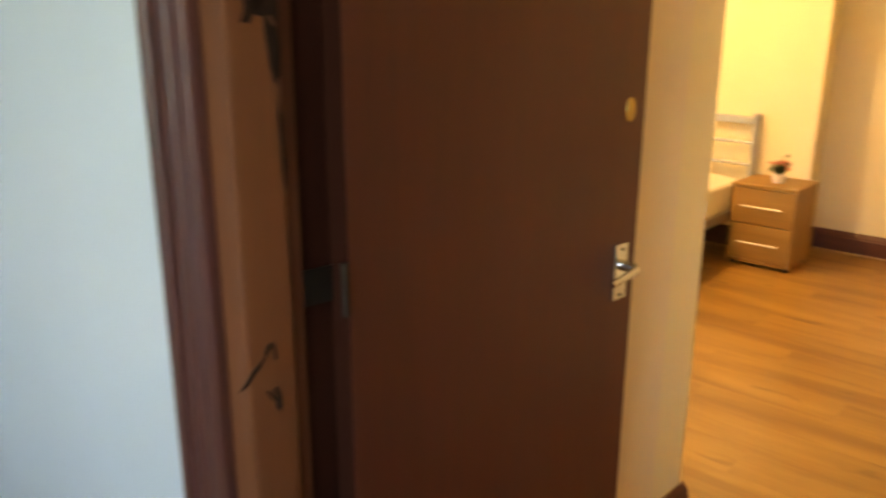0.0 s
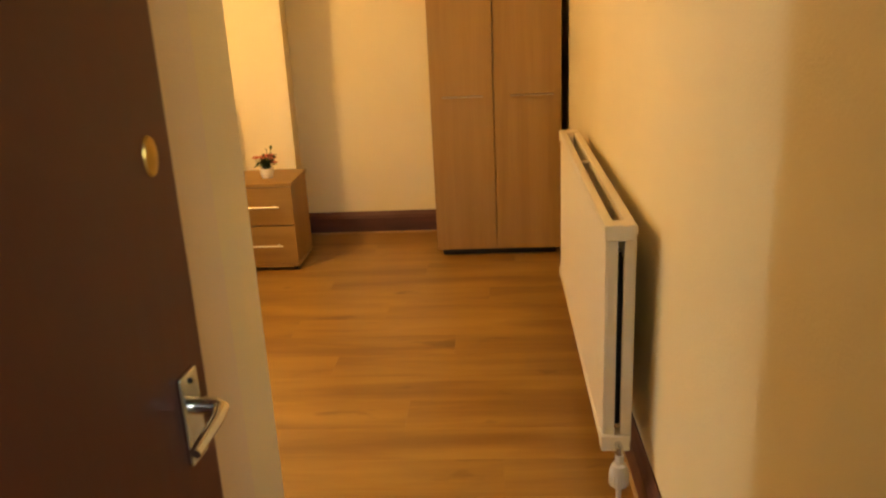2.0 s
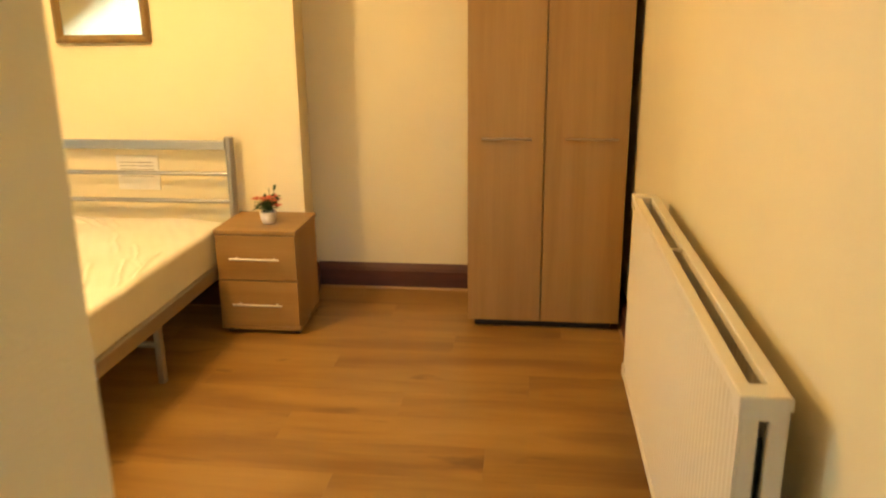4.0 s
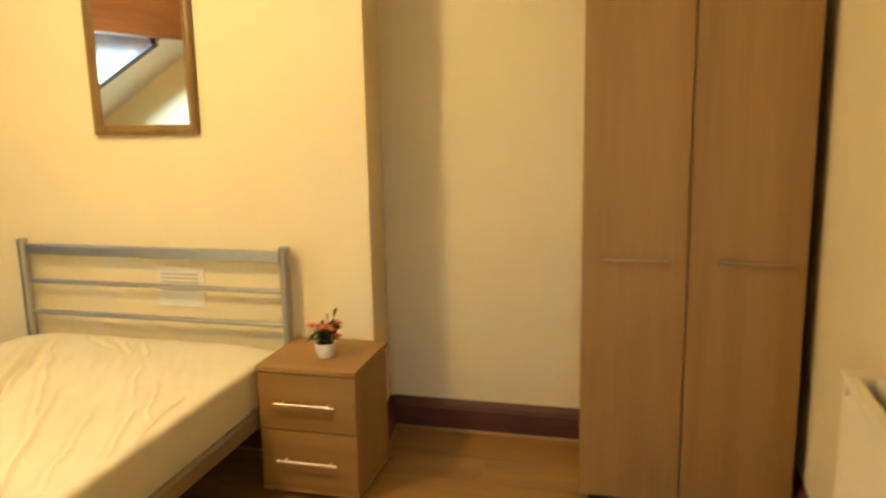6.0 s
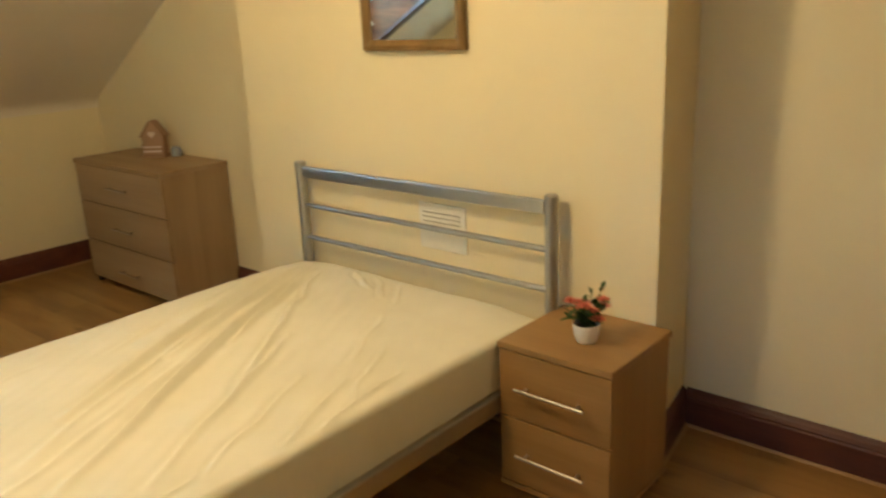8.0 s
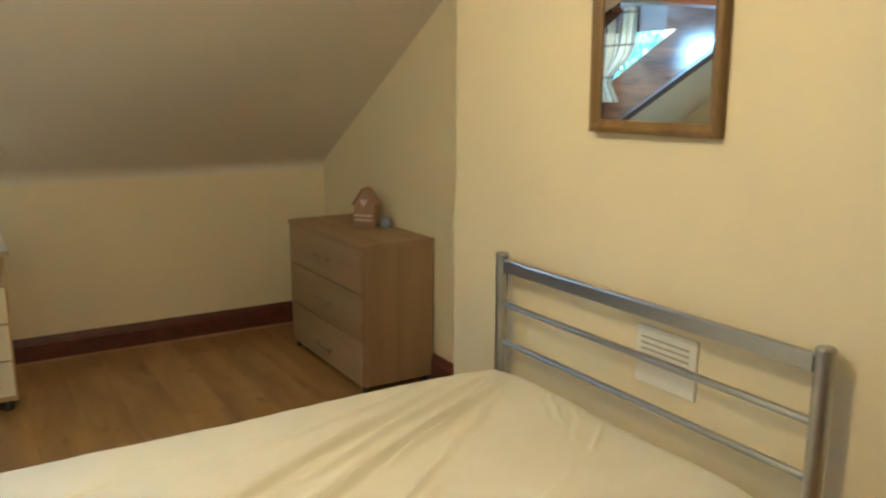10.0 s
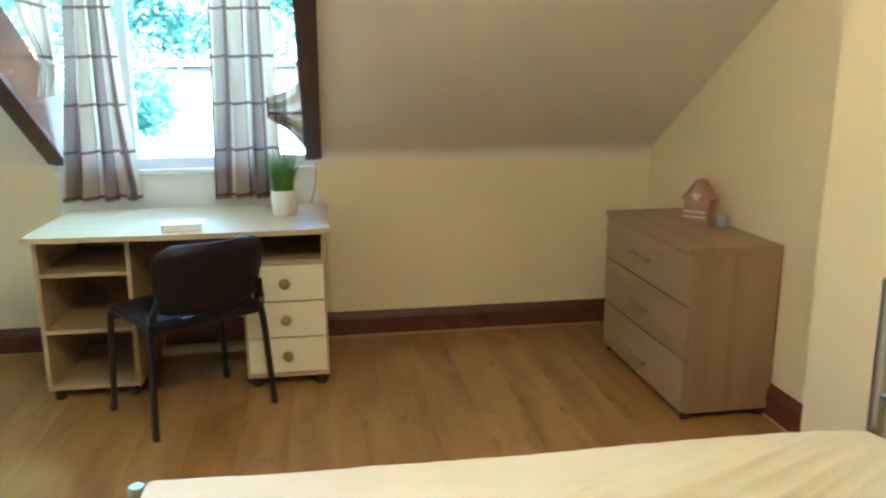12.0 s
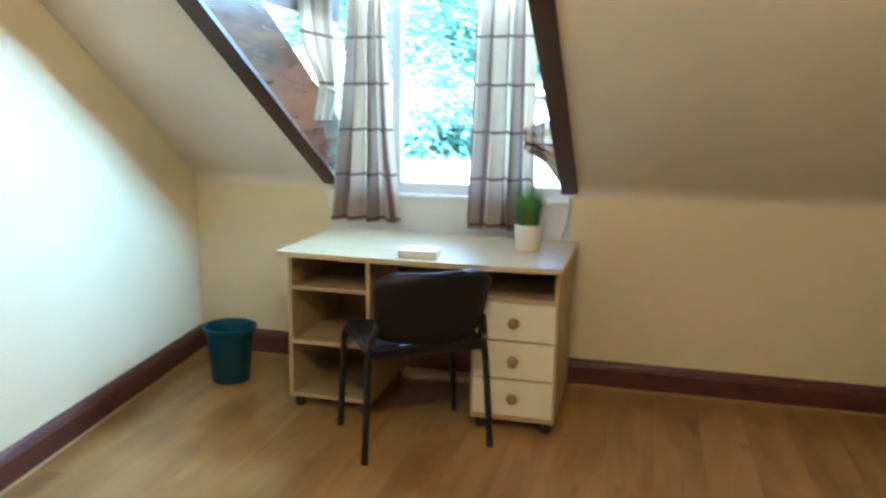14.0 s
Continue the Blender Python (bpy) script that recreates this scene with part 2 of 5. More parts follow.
M_BEDMETAL = metal("silver_bed_lacquer", (0.44, 0.44, 0.435), 0.31)
M_CHROME = metal("polished_chrome", (0.72, 0.72, 0.70), 0.16)
M_NICKEL = metal("brushed_nickel", (0.62, 0.58, 0.52), 0.3)
M_BRASS = metal("aged_brass", (0.55, 0.36, 0.12), 0.35)
M_IRON = metal("dull_hinge_steel", (0.048, 0.038, 0.032), 0.55)
M_SHEET = sheet_cloth()
M_MATTRESS = plain("mattress_base_cloth", (0.46, 0.44, 0.38), 0.9)
M_RAD = paint("cream_radiator_enamel", (0.77, 0.70, 0.55), 0.35, 0.0008, 0.03)
# near-black that stands in for the shade inside gaps
M_DARK = plain("gap_shade_dark", (0.035, 0.03, 0.028), 0.8)
M_SLOT = plain("shadowed_slot", (0.32, 0.28, 0.20), 0.8)
M_WHITE = paint("white_window_gloss", (0.80, 0.82, 0.82), 0.35, 0.0006, 0.03)
M_PLASTIC = plain("white_plastic", (0.78, 0.75, 0.66), 0.4, 0.05)
M_GOLD = wood("gilt_wood_frame", [(0.3, (0.13, 0.075, 0.02)), (0.55, (0.21, 0.125, 0.036)), (0.75, (0.29, 0.18, 0.06))], "z", 0.35, 1.6, 0.05, 0.1)
M_MIRROR = mirror_material()
M_GLASS = glass_material()
M_CURTAIN = curtain_cloth()
M_DESK = wood("pale_beech_board", [(0.3, (0.41, 0.29, 0.145)), (0.55, (0.49, 0.36, 0.185)), (0.75, (0.56, 0.42, 0.23))], "y", 0.4, 1.5, 0.05)
M_DESKTOP = wood("pale_desk_laminate", [(0.3, (0.49, 0.37, 0.20)), (0.7, (0.58, 0.455, 0.26))], "y", 0.36, 1.6, 0.03, 0.0)
M_DESKDARK = wood("brown_inner_board", [(0.3, (0.16, 0.09, 0.045)), (0.7, (0.25, 0.15, 0.08))], "y", 0.5, 1.2, 0.05)
M_DRAWER = paint("cream_drawer_front", (0.78, 0.72, 0.55), 0.4, 0.0006, 0.03)
M_KNOB = wood("turned_wood_knob", [(0.3, (0.24, 0.13, 0.06)), (0.7, (0.40, 0.24, 0.12))], "z", 0.4, 3.0, 0.05)
M_BLACKCLOTH = plain("black_vinyl", (0.009, 0.009, 0.013), 0.43, 0.25, 90)
M_BLACKSTEEL = plain("black_steel", (0.018, 0.017, 0.016), 0.35, 0.2, 40)
M_BLACKPLASTIC = plain("black_plastic", (0.02, 0.02, 0.02), 0.45, 0.2, 40)
M_TEAL = plain("teal_plastic", (0.005, 0.068, 0.112), 0.33, 0.12, 12, 0.0, 0.15)
M_POT = paint("white_ceramic", (0.80, 0.78, 0.72), 0.3, 0.0006, 0.04)
M_SOIL = plain("dark_soil", (0.035, 0.022, 0.013), 0.95, 0.4, 60)
M_GRASS = plain("green_blades", (0.14, 0.27, 0.045), 0.5, 0.4, 25, 0.0, 0.3)
M_LEAF = plain("dark_green_leaf", (0.05, 0.12, 0.03), 0.5, 0.4, 50, 0.0, 0.2)
M_PETAL = plain("coral_petal", (0.78, 0.24, 0.15), 0.6, 0.3, 60, 0.0, 0.25)
M_PETAL2 = plain("pale_pink_petal", (0.76, 0.36, 0.30), 0.6, 0.3, 60, 0.0, 0.25)
M_HOUSE = wood("unpainted_craft_wood", [(0.3, (0.31, 0.185, 0.11)), (0.7, (0.43, 0.27, 0.165))], "z", 0.6, 2.0, 0.1)
M_HEART = plain("pale_pink_heart", (0.72, 0.58, 0.50), 0.6)
M_BLUEGREY = plain("blue_grey_ceramic", (0.32, 0.36, 0.42), 0.4)
M_PAPER = plain("cream_paper", (0.80, 0.77, 0.70), 0.8, 0.06)
M_COVER = plain("pale_tan_book_cover", (0.60, 0.48, 0.36), 0.6)
M_BARK = plain("grey_brown_bark", (0.10, 0.075, 0.055), 0.9, 0.5, 14)
# leaf colour lifted to a pale teal that holds the outdoor haze and glare
M_CROWN = plain("haze_paled_leaves", (0.23, 0.41, 0.34), 0.9, 0.2, 0.9, 0.0, 0.6)
M_LAWN = plain("mown_lawn", (0.08, 0.13, 0.04), 0.9, 0.4, 0.6)
M_RENDER = paint("white_house_render", (0.78, 0.76, 0.72), 0.8)
M_SLATE = plain("grey_slate", (0.34, 0.36, 0.38), 0.6, 0.3, 3)
M_PANE = plain("dark_far_pane", (0.06, 0.07, 0.08), 0.15)

for mat, gloss in ((M_BEAM, 0.3), (M_DOOREDGE_GAP, 0.08), (M_REBATE, 0.1), (M_GOUGE, 0.1), (M_JAMB, 0.4), (M_DOOR, 0.5), (M_BLACKCLOTH, 0.3), (M_BLACKSTEEL, 0.35)):
    mat.node_tree.nodes["Principled BSDF"].inputs["Specular IOR Level"].default_value = gloss

# ---- building helpers ----


def thing(name, label, category, base=(0, 0, 0), group="", kind=""):
    ob = new(name)
    ob.location = base
    ob.empty_display_size = 0.1
    ob["base"] = [float(v) for v in base]
    return tagged(ob, label, category, group, kind)


def part(name, bm, mat, parent=None, label="", smooth=False):
    """Links a bmesh, drawn in world places, as one mesh under a thing or a part of it."""
    base = Vector(parent["base"]) if parent else Vector((0, 0, 0))
    bmesh.ops.recalc_face_normals(bm, faces=bm.faces)
    bm.transform(Matrix.Translation(-base))
    me = bpy.data.meshes.new(name)
    bm.to_mesh(me)
    bm.free()
    me.materials.append(mat)
    if smooth:
        me.polygons.foreach_set("use_smooth", [True] * len(me.polygons))
        me.set_sharp_from_angle(angle=radians(40))
    ob = new(name, me)
    ob["base"] = [float(v) for v in base]
    if parent:
        ob.parent = parent
    if label:
        ob["label"] = label
    return ob


def structure(name, bm, mat, label, category, smooth=False):
    ob = part(name, bm, mat, None, "", smooth)
    return tagged(ob, label, category, "", "structure")


def box(bm, x0, x1, y0, y1, z0, z1, r=0.0, m=None):
    """A box, its edges rounded by r."""
    tmp = bmesh.new()
    bmesh.ops.create_cube(tmp, size=1)
    for v in tmp.verts:
        v.co = Vector((x0 + (v.co.x + 0.5) * (x1 - x0), y0 + (v.co.y + 0.5) * (y1 - y0), z0 + (v.co.z + 0.5) * (z1 - z0)))
    if r:
        bmesh.ops.bevel(tmp, geom=tmp.edges[:], offset=r, segments=2, affect="EDGES", profile=0.6)
    join(bm, tmp, m)
    return bm


def join(bm, tmp, m=None):
    if m is not None:
        tmp.transform(m)
    verts = [bm.verts.new(v.co) for v in tmp.verts]
    tmp.verts.index_update()
    for f in tmp.faces:
        bm.faces.new([verts[v.index] for v in f.verts])
    tmp.free()


def B(*args, **kw):
    return box(bmesh.new(), *args, **kw)


def prism(points, z0, z1):
    """A wall or slab from its outline in plan."""
    bm = bmesh.new()
    low, high = [bm.verts.new((x, y, z0)) for x, y in points], [bm.verts.new((x, y, z1)) for x, y in points]
    bm.faces.new(low[::-1]), bm.faces.new(high)
    n = len(points)
    for i in range(n):
        bm.faces.new((low[i], low[(i + 1) % n], high[(i + 1) % n], high[i]))
    return bm


def section(points, y0, y1):
    """A bar along y from its outline in x and z."""
    bm = bmesh.new()
    a, b = [bm.verts.new((x, y0, z)) for x, z in points], [bm.verts.new((x, y1, z)) for x, z in points]
    bm.faces.new(a), bm.faces.new(b[::-1])
    n = len(points)
    for i in range(n):
        bm.faces.new((a[i], a[(i + 1) % n], b[(i + 1) % n], b[i]))
    return bm


def tube(bm, points, r, n=10, taper=None):
    """A round bar along a line of points."""
    pts = [Vector(p) for p in points]
    rings = []
    side = None
    for i, p in enumerate(pts):
        d = (pts[min(i + 1, len(pts) - 1)] - pts[max(i - 1, 0)]).normalized()
        if side is None or abs(side.dot(d)) > 0.95:
            side = d.cross(Vector((0, 0, 1)) if abs(d.z) < 0.9 else Vector((1, 0, 0))).normalized()
        side = (side - d * side.dot(d)).normalized()
        up = d.cross(side)
        rad = r * (taper[i] if taper else 1)
        rings.append([bm.verts.new(p + rad * (math.cos(a) * side + math.sin(a) * up)) for a in [2 * math.pi * k / n for k in range(n)]])
    for a, b in zip(rings, rings[1:]):
        for k in range(n):
            bm.faces.new((a[k], a[(k + 1) % n], b[(k + 1) % n], b[k]))
    bm.faces.new(rings[0][::-1]), bm.faces.new(rings[-1])
    return bm


def lathe(bm, profile, centre, n=24, squash=1.0):
    """Turns a profile of (radius, height) round the upright through centre."""
    cx, cy, cz = centre
    rings = []
    for r, h in profile:
        if r < 1e-6:
            rings.append([bm.verts.new((cx, cy, cz + h))])
        else:
            rings.append([bm.verts.new((cx + r * math.cos(2 * math.pi * k / n), cy + squash * r * math.sin(2 * math.pi * k / n), cz + h)) for k in range(n)])
    for a, b in zip(rings, rings[1:]):
        for k in range(n):
            quad = [a[k % len(a)], a[(k + 1) % len(a)], b[(k + 1) % len(b)], b[k % len(b)]]
            quad = list(dict.fromkeys(quad))
            if len(quad) > 2:
                bm.faces.new(quad)
    return bm


def arc(p, q, bow, n=6):
    """Points from p to q along a shallow bow."""
    p, q, bow = Vector(p), Vector(q), Vector(bow)
    return [p.lerp(q, i / n) + bow * 4 * (i / n) * (1 - i / n) for i in range(n + 1)]


# ---- structure of the room ----
X_WIN, X_RAD, Y_BACK, Y_BACK_L, Y_BREAST = -4.525, 0.91, 4.518, 4.466, 4.163
BREAST = (-2.56, -0.645)
X_INNER = -0.706  # the breast narrows towards the alcove wall
CORNER = (0.03, 1.20)
X_PURLIN, Z_EAVE, Z_PURLIN, Z_CEIL = -3.06, 0.978, 1.842, 2.42
DORMER = (1.37, 2.69)
Y_FRONT = 0.62  # the front wall's end at the window wall
SLOPE = (Z_PURLIN - Z_EAVE) / (X_PURLIN - X_WIN)


def slope_z(x):
    return Z_EAVE + SLOPE * (x - X_WIN)


structure("wall_radiator", prism([(X_RAD, -0.10), (X_RAD + 0.14, -0.10), (X_RAD + 0.14, Y_BACK + 0.14), (X_RAD - 0.028, Y_BACK + 0.14), (X_RAD, 1.2)], 0, Z_CEIL), M_WALL, "smooth cream painted wall behind the radiator", "wall")
structure("wall_alcove", prism([(X_INNER, Y_BACK), (X_RAD, Y_BACK), (X_RAD, Y_BACK + 0.14), (X_INNER, Y_BACK + 0.14)], 0, Z_CEIL), M_WALL, "cream painted alcove wall behind the wardrobe", "wall")
breast_bm = prism([(BREAST[0], Y_BREAST), (BREAST[1], Y_BREAST), (X_INNER, Y_BACK), (X_INNER, Y_BACK + 0.14), (BREAST[0], Y_BACK + 0.14)], 0, Z_CEIL)
for v in breast_bm.verts:  # its window side leans in a little towards the top
    if v.co.z > 1 and v.co.x < -2:
        v.co.x += 0.022
structure("chimney_breast", breast_bm, M_WALL, "cream painted chimney breast behind the bed", "wall")
structure("wall_alcove_left", prism([(X_WIN, Y_BACK_L), (BREAST[0] + 0.08, Y_BACK_L), (BREAST[0] + 0.08, Y_BACK_L + 0.17), (X_WIN, Y_BACK_L + 0.17)], 0, Z_CEIL), M_WALL, "cream painted alcove wall under the roof slope", "wall")
win = bmesh.new()
box(win, X_WIN - 0.16, X_WIN, 0.30, DORMER[0] + 0.03, 0, 0.94)
box(win, X_WIN - 0.16, X_WIN, DORMER[1] - 0.03, Y_BACK_L + 0.17, 0, 0.94)
structure("wall_under_window", B(X_WIN - 0.16, X_WIN, DORMER[0] + 0.03, DORMER[1] - 0.03, 0, 0.895), M_WHITE, "white painted panel under the dormer window", "wall")
structure("wall_window", win, M_WALL, "low cream painted wall under the roof slope", "wall")
structure("wall_front", prism([(X_WIN, Y_FRONT), CORNER, (CORNER[0], 1.03), (X_WIN, 0.44)], 0, Z_CEIL), M_WALL, "cream painted partition wall lit by the dormer", "wall")
structure("wall_passage", prism([(CORNER[0], -0.10), (CORNER[0], 1.03), (CORNER[0] - 0.13, 1.01), (CORNER[0] - 0.13, -0.10)], 0, Z_CEIL), M_WALLEND, "short wall end beside the open door, coloured paler for landing light", "wall")

for y0, y1, name in ((0.30, DORMER[0] + 0.02, "roof_slope_front"), (DORMER[1] - 0.02, Y_BACK_L + 0.10, "roof_slope_back")):
    # the plaster turns into the wall in a soft cove
    cove = [Vector((X_WIN + 0.002, Z_EAVE - 0.045)), Vector((X_WIN + 0.002, Z_EAVE + 0.002)), Vector((X_WIN + 0.075, slope_z(X_WIN + 0.075)))]
    low = [(1 - t) ** 2 * cove[0] + 2 * t * (1 - t) * cove[1] + t * t * cove[2] for t in [k / 8 for k in range(9)]]
    outline = [(X_WIN - 0.10, Z_EAVE - 0.045)] + [(p.x, p.y) for p in low] + [(x, slope_z(x) + d) for x, d in ((X_PURLIN + 0.02, 0), (X_PURLIN + 0.02, 0.12), (X_WIN - 0.10, 0.12))]
    structure(name, section(outline, y0, y1), M_CEIL, "sloping white plaster ceiling under the roof", "ceiling", True)
structure("ceiling", B(X_PURLIN - 0.05, X_RAD + 0.14, -0.10, Y_BACK + 0.14, Z_CEIL, Z_CEIL + 0.12), M_CEIL, "flat white plaster ceiling", "ceiling")
structure("ceiling_upstand", B(X_PURLIN - 0.05, X_PURLIN + 0.05, 0.30, Y_BACK_L + 0.1, 2.14, Z_CEIL), M_CEIL, "white plaster upstand above the roof beam", "ceiling")
purlin = thing("roof_beam", "orange-brown varnished roof beam along the top of the slope", "beam", (X_PURLIN, 2.4, Z_PURLIN), kind="structure")
part("beam", B(X_PURLIN - 0.06, X_PURLIN + 0.06, 0.60, Y_BACK_L, Z_PURLIN - 0.005, 2.14, r=0.004), M_PURLIN, purlin)

# landing outside the room
structure("wall_landing_left", B(-1.6, -0.04, -0.20, -0.10, 0, Z_CEIL), M_LANDING, "plain white landing wall beside the door", "wall")
structure("wall_landing_right", B(0.93, 1.7, -0.20, -0.10, 0, Z_CEIL), M_LANDING, "plain white landing wall", "wall")
structure("wall_over_door", B(-0.04, 0.93, -0.20, -0.10, 2.06, Z_CEIL), M_LANDING, "plain white wall over the door", "wall")
structure("wall_landing_west", B(-1.72, -1.6, -2.9, -0.10, 0, Z_CEIL), M_LANDING, "plain white landing wall", "wall")
structure("wall_landing_east", B(1.7, 1.82, -2.9, -0.10, 0, Z_CEIL), M_LANDING, "plain white landing wall", "wall")
# wall out of view; its opening is added and placed for the landing lamp
lw = bmesh.new()
for a in ((-1.6, 0.65, 0, Z_CEIL), (1.65, 1.7, 0, Z_CEIL), (0.65, 1.65, 0, 0.95), (0.65, 1.65, 2.15, Z_CEIL)):
    box(lw, a[0], a[1], -2.9, -2.76, a[2], a[3])
structure("wall_landing_south", lw, M_LANDING, "unseen white landing wall with an opening added for daylight", "wall")
structure("ceiling_landing", B(-1.72, 1.82, -2.9, -0.10, Z_CEIL + 0.002, Z_CEIL + 0.12), M_CEIL, "flat white landing ceiling", "ceiling")
structure("floor_landing", B(-1.72, 1.82, -2.9, -0.17, -0.10, -0.004), M_FLOOR, "brown laminate landing floor", "floor")

# door frame
FR_Y = (-0.222, -0.085)
frame_1 = thing("door_frame", "red-brown wooden door frame with worn chipped edges", "door frame", (0.45, -0.16, 0), kind="structure")
part("jamb", B(-0.035, 0.052, FR_Y[0] + 0.018, -0.128, 0, 2.03, r=0.006), M_JAMB, frame_1, "chipped brown jamb on the hinge side")
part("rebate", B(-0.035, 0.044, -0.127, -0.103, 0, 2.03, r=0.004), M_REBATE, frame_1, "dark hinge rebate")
# strip fills the gap behind the hinges; its shade is in the dark colour
part("rebate", B(-0.035, 0.036, -0.102, -0.040, 0, 2.03), M_DOOREDGE_GAP, frame_1, "dark strip filling the gap behind the hinges, coloured as its shade")
part("jamb", B(0.865, 0.93, FR_Y[0] + 0.018, -0.105, 0, 2.03, r=0.003), M_JAMB, frame_1)
part("head", B(-0.035, 0.93, FR_Y[0] + 0.018, -0.105, 2.03, 2.07, r=0.003), M_JAMB, frame_1)


def casing(x0, x1, z1):
    """An upright moulded casing board: flat with a rounded outer bead and a step."""
    bm = bmesh.new()
    box(bm, x0, x1, FR_Y[0], FR_Y[0] + 0.018, 0, z1, r=0.003)
    w = x1 - x0
    tube(bm, [(x0 + 0.16 * w, FR_Y[0] + 0.001, 0.0), (x0 + 0.16 * w, FR_Y[0] + 0.001, z1)], 0.013, 10)
    tube(bm, [(x0 + 0.52 * w, FR_Y[0] + 0.004, 0.0), (x0 + 0.52 * w, FR_Y[0] + 0.004, z1)], 0.009, 10)
    tube(bm, [(x0 + 0.86 * w, FR_Y[0] + 0.004, 0.0), (x0 + 0.86 * w, FR_Y[0] + 0.004, z1)], 0.007, 10)
    return bm


part("casing", casing(-0.110, 0.004, 2.12), M_CASING, frame_1, "moulded red-brown casing", True)
part("casing", casing(0.868, 0.985, 2.12), M_CASING, frame_1, "", True)
part("casing", B(-0.110, 0.985, FR_Y[0], FR_Y[0] + 0.018, 2.12, 2.22, r=0.004), M_CASING, frame_1)


def gouge(cx, cz, w, h, lean, seed):
    """An irregular sliver of torn wood lying on the jamb's face."""
    rnd = random.Random(seed)
    bm = bmesh.new()
    pts = []
    for k in range(14):
        a = 2 * math.pi * k / 14
        r = 0.65 + 0.5 * rnd.random()
        y, z = w * r * math.cos(a), h * r * math.sin(a)
        pts.append((cx + y * math.cos(lean) - z * math.sin(lean), cz + y * math.sin(lean) + z * math.cos(lean)))
    a = [bm.verts.new((0.0525, y, z)) for y, z in pts]
    b = [bm.verts.new((0.0540, cx + (y - cx) * 0.8, cz + (z - cz) * 0.8)) for y, z in pts]
    bm.faces.new(a), bm.faces.new(b[::-1])
    for i in range(14):
        bm.faces.new((a[i], a[(i + 1) % 14], b[(i + 1) % 14], b[i]))
    return bm


for args in ((-0.165, 1.425, 0.013, 0.026, -0.6, 1), (-0.139, 1.375, 0.010, 0.050, 0.12, 2), (-0.141, 1.46, 0.013, 0.06, 0.1, 6), (-0.152, 1.435, 0.012, 0.034, -0.3, 7), (-0.133, 1.26, 0.003, 0.07, 0.02, 8), (-0.196, 0.966, 0.005, 0.030, -0.85, 3), (-0.172, 0.992, 0.004, 0.013, -0.6, 4), (-0.162, 0.985, 0.003, 0.016, 0.1, 9), (-0.160, 0.915, 0.006, 0.020, 0.2, 5), (-0.172, 0.925, 0.003, 0.012, 0.5, 10)):
    part("chip", gouge(*args), M_GOUGE, frame_1, "dark torn chip in the jamb")

# ---- door ----
DOOR_W = 0.700
door = thing("door_1", "dark brown stained flush door standing wide open", "door", (0, 0, 0), kind="structure")
part("leaf", B(0, DOOR_W, 0, 0.040, 0.008, 1.998, r=0.002), M_DOOR, door)
part("hinge_edge", B(-0.0025, -0.0002, 0.001, 0.039, 0.009, 1.997), M_DOOREDGE_GAP, door, "darker stained hinge edge")
plate = part("handle_plate", B(DOOR_W - 0.075, DOOR_W - 0.033, -0.008, 0.0, 0.880, 0.995, r=0.003), M_CHROME, door, "worn chrome lever plate")
lev = bmesh.new()
tube(lev, [(DOOR_W - 0.054, -0.006, 0.952), (DOOR_W - 0.054, -0.036, 0.952), (DOOR_W - 0.060, -0.045, 0.952), (DOOR_W - 0.08, -0.047, 0.948), (DOOR_W - 0.135, -0.044, 0.938)], 0.009, 12, [1.25, 1.1, 1.0, 0.9, 0.75])
part("lever", lev, M_CHROME, plate, "chrome lever handle", True)
for z in (0.891, 0.984):
    part("screw", lathe(bmesh.new(), [(0.0, 0.003), (0.0035, 0.002), (0.004, 0.0)], (0, 0, 0), 8), M_IRON, plate).matrix_basis = pose(DOOR_W - 0.054, -0.008, z, 90)
esc = bmesh.new()
lathe(esc, [(0.0, 0.006), (0.012, 0.006), (0.015, 0.004), (0.023, 0.003), (0.025, 0.0)], (0, 0, 0), 24)
lock = part("lock_cover", esc, M_BRASS, door, "oval brass lock cover", True)
lock.matrix_basis = pose(DOOR_W - 0.05, -0.0005, 1.25, 90) @ Matrix.Diagonal((0.56, 0.92, 1.0, 1.0))
for z in (0.22, 1.055, 1.78):
    hb = bmesh.new()
    tube(hb, [(-0.010, -0.004, z - 0.038), (-0.010, -0.004, z + 0.038)], 0.006, 10)
    box(hb, -0.052, 0.002, 0.034, 0.037, z - 0.026, z + 0.026)
    part("hinge", hb, M_IRON, door, "dull steel butt hinge")
door.matrix_basis = pose(0.082, -0.055, 0, 0, 0, math.degrees(math.atan2(0.70, 0.052)))

# ---- window in the dormer ----
X_GL = X_WIN - 0.055
window_1 = thing("window_1", "white-framed dormer window with triangular glazed cheeks", "window", (X_GL, 2.03, 0.92), kind="structure")
IN = (DORMER[0] + 0.085, DORMER[1] - 0.085)
Z_HEAD, Z_CHEEK = 2.02, 1.775
fr = bmesh.new()
for y in (IN[0] - 0.08, IN[0] + 0.275, IN[1] - 0.36, IN[1] + 0.03):
    box(fr, X_GL - 0.03, X_GL + 0.03, y, y + 0.05, 0.92, Z_HEAD, r=0.004)
for z in (0.92, Z_HEAD - 0.06):
    box(fr, X_GL - 0.028, X_GL + 0.028, IN[0] - 0.08, IN[1] + 0.08, z, z + 0.055, r=0.004)
part("window_frame", fr, M_WHITE, window_1)
part("window_sill", B(X_GL - 0.02, X_WIN + 0.025, IN[0] - 0.06, IN[1] + 0.06, 0.895, 0.921, r=0.006), M_WHITE, window_1, "narrow white gloss sill")
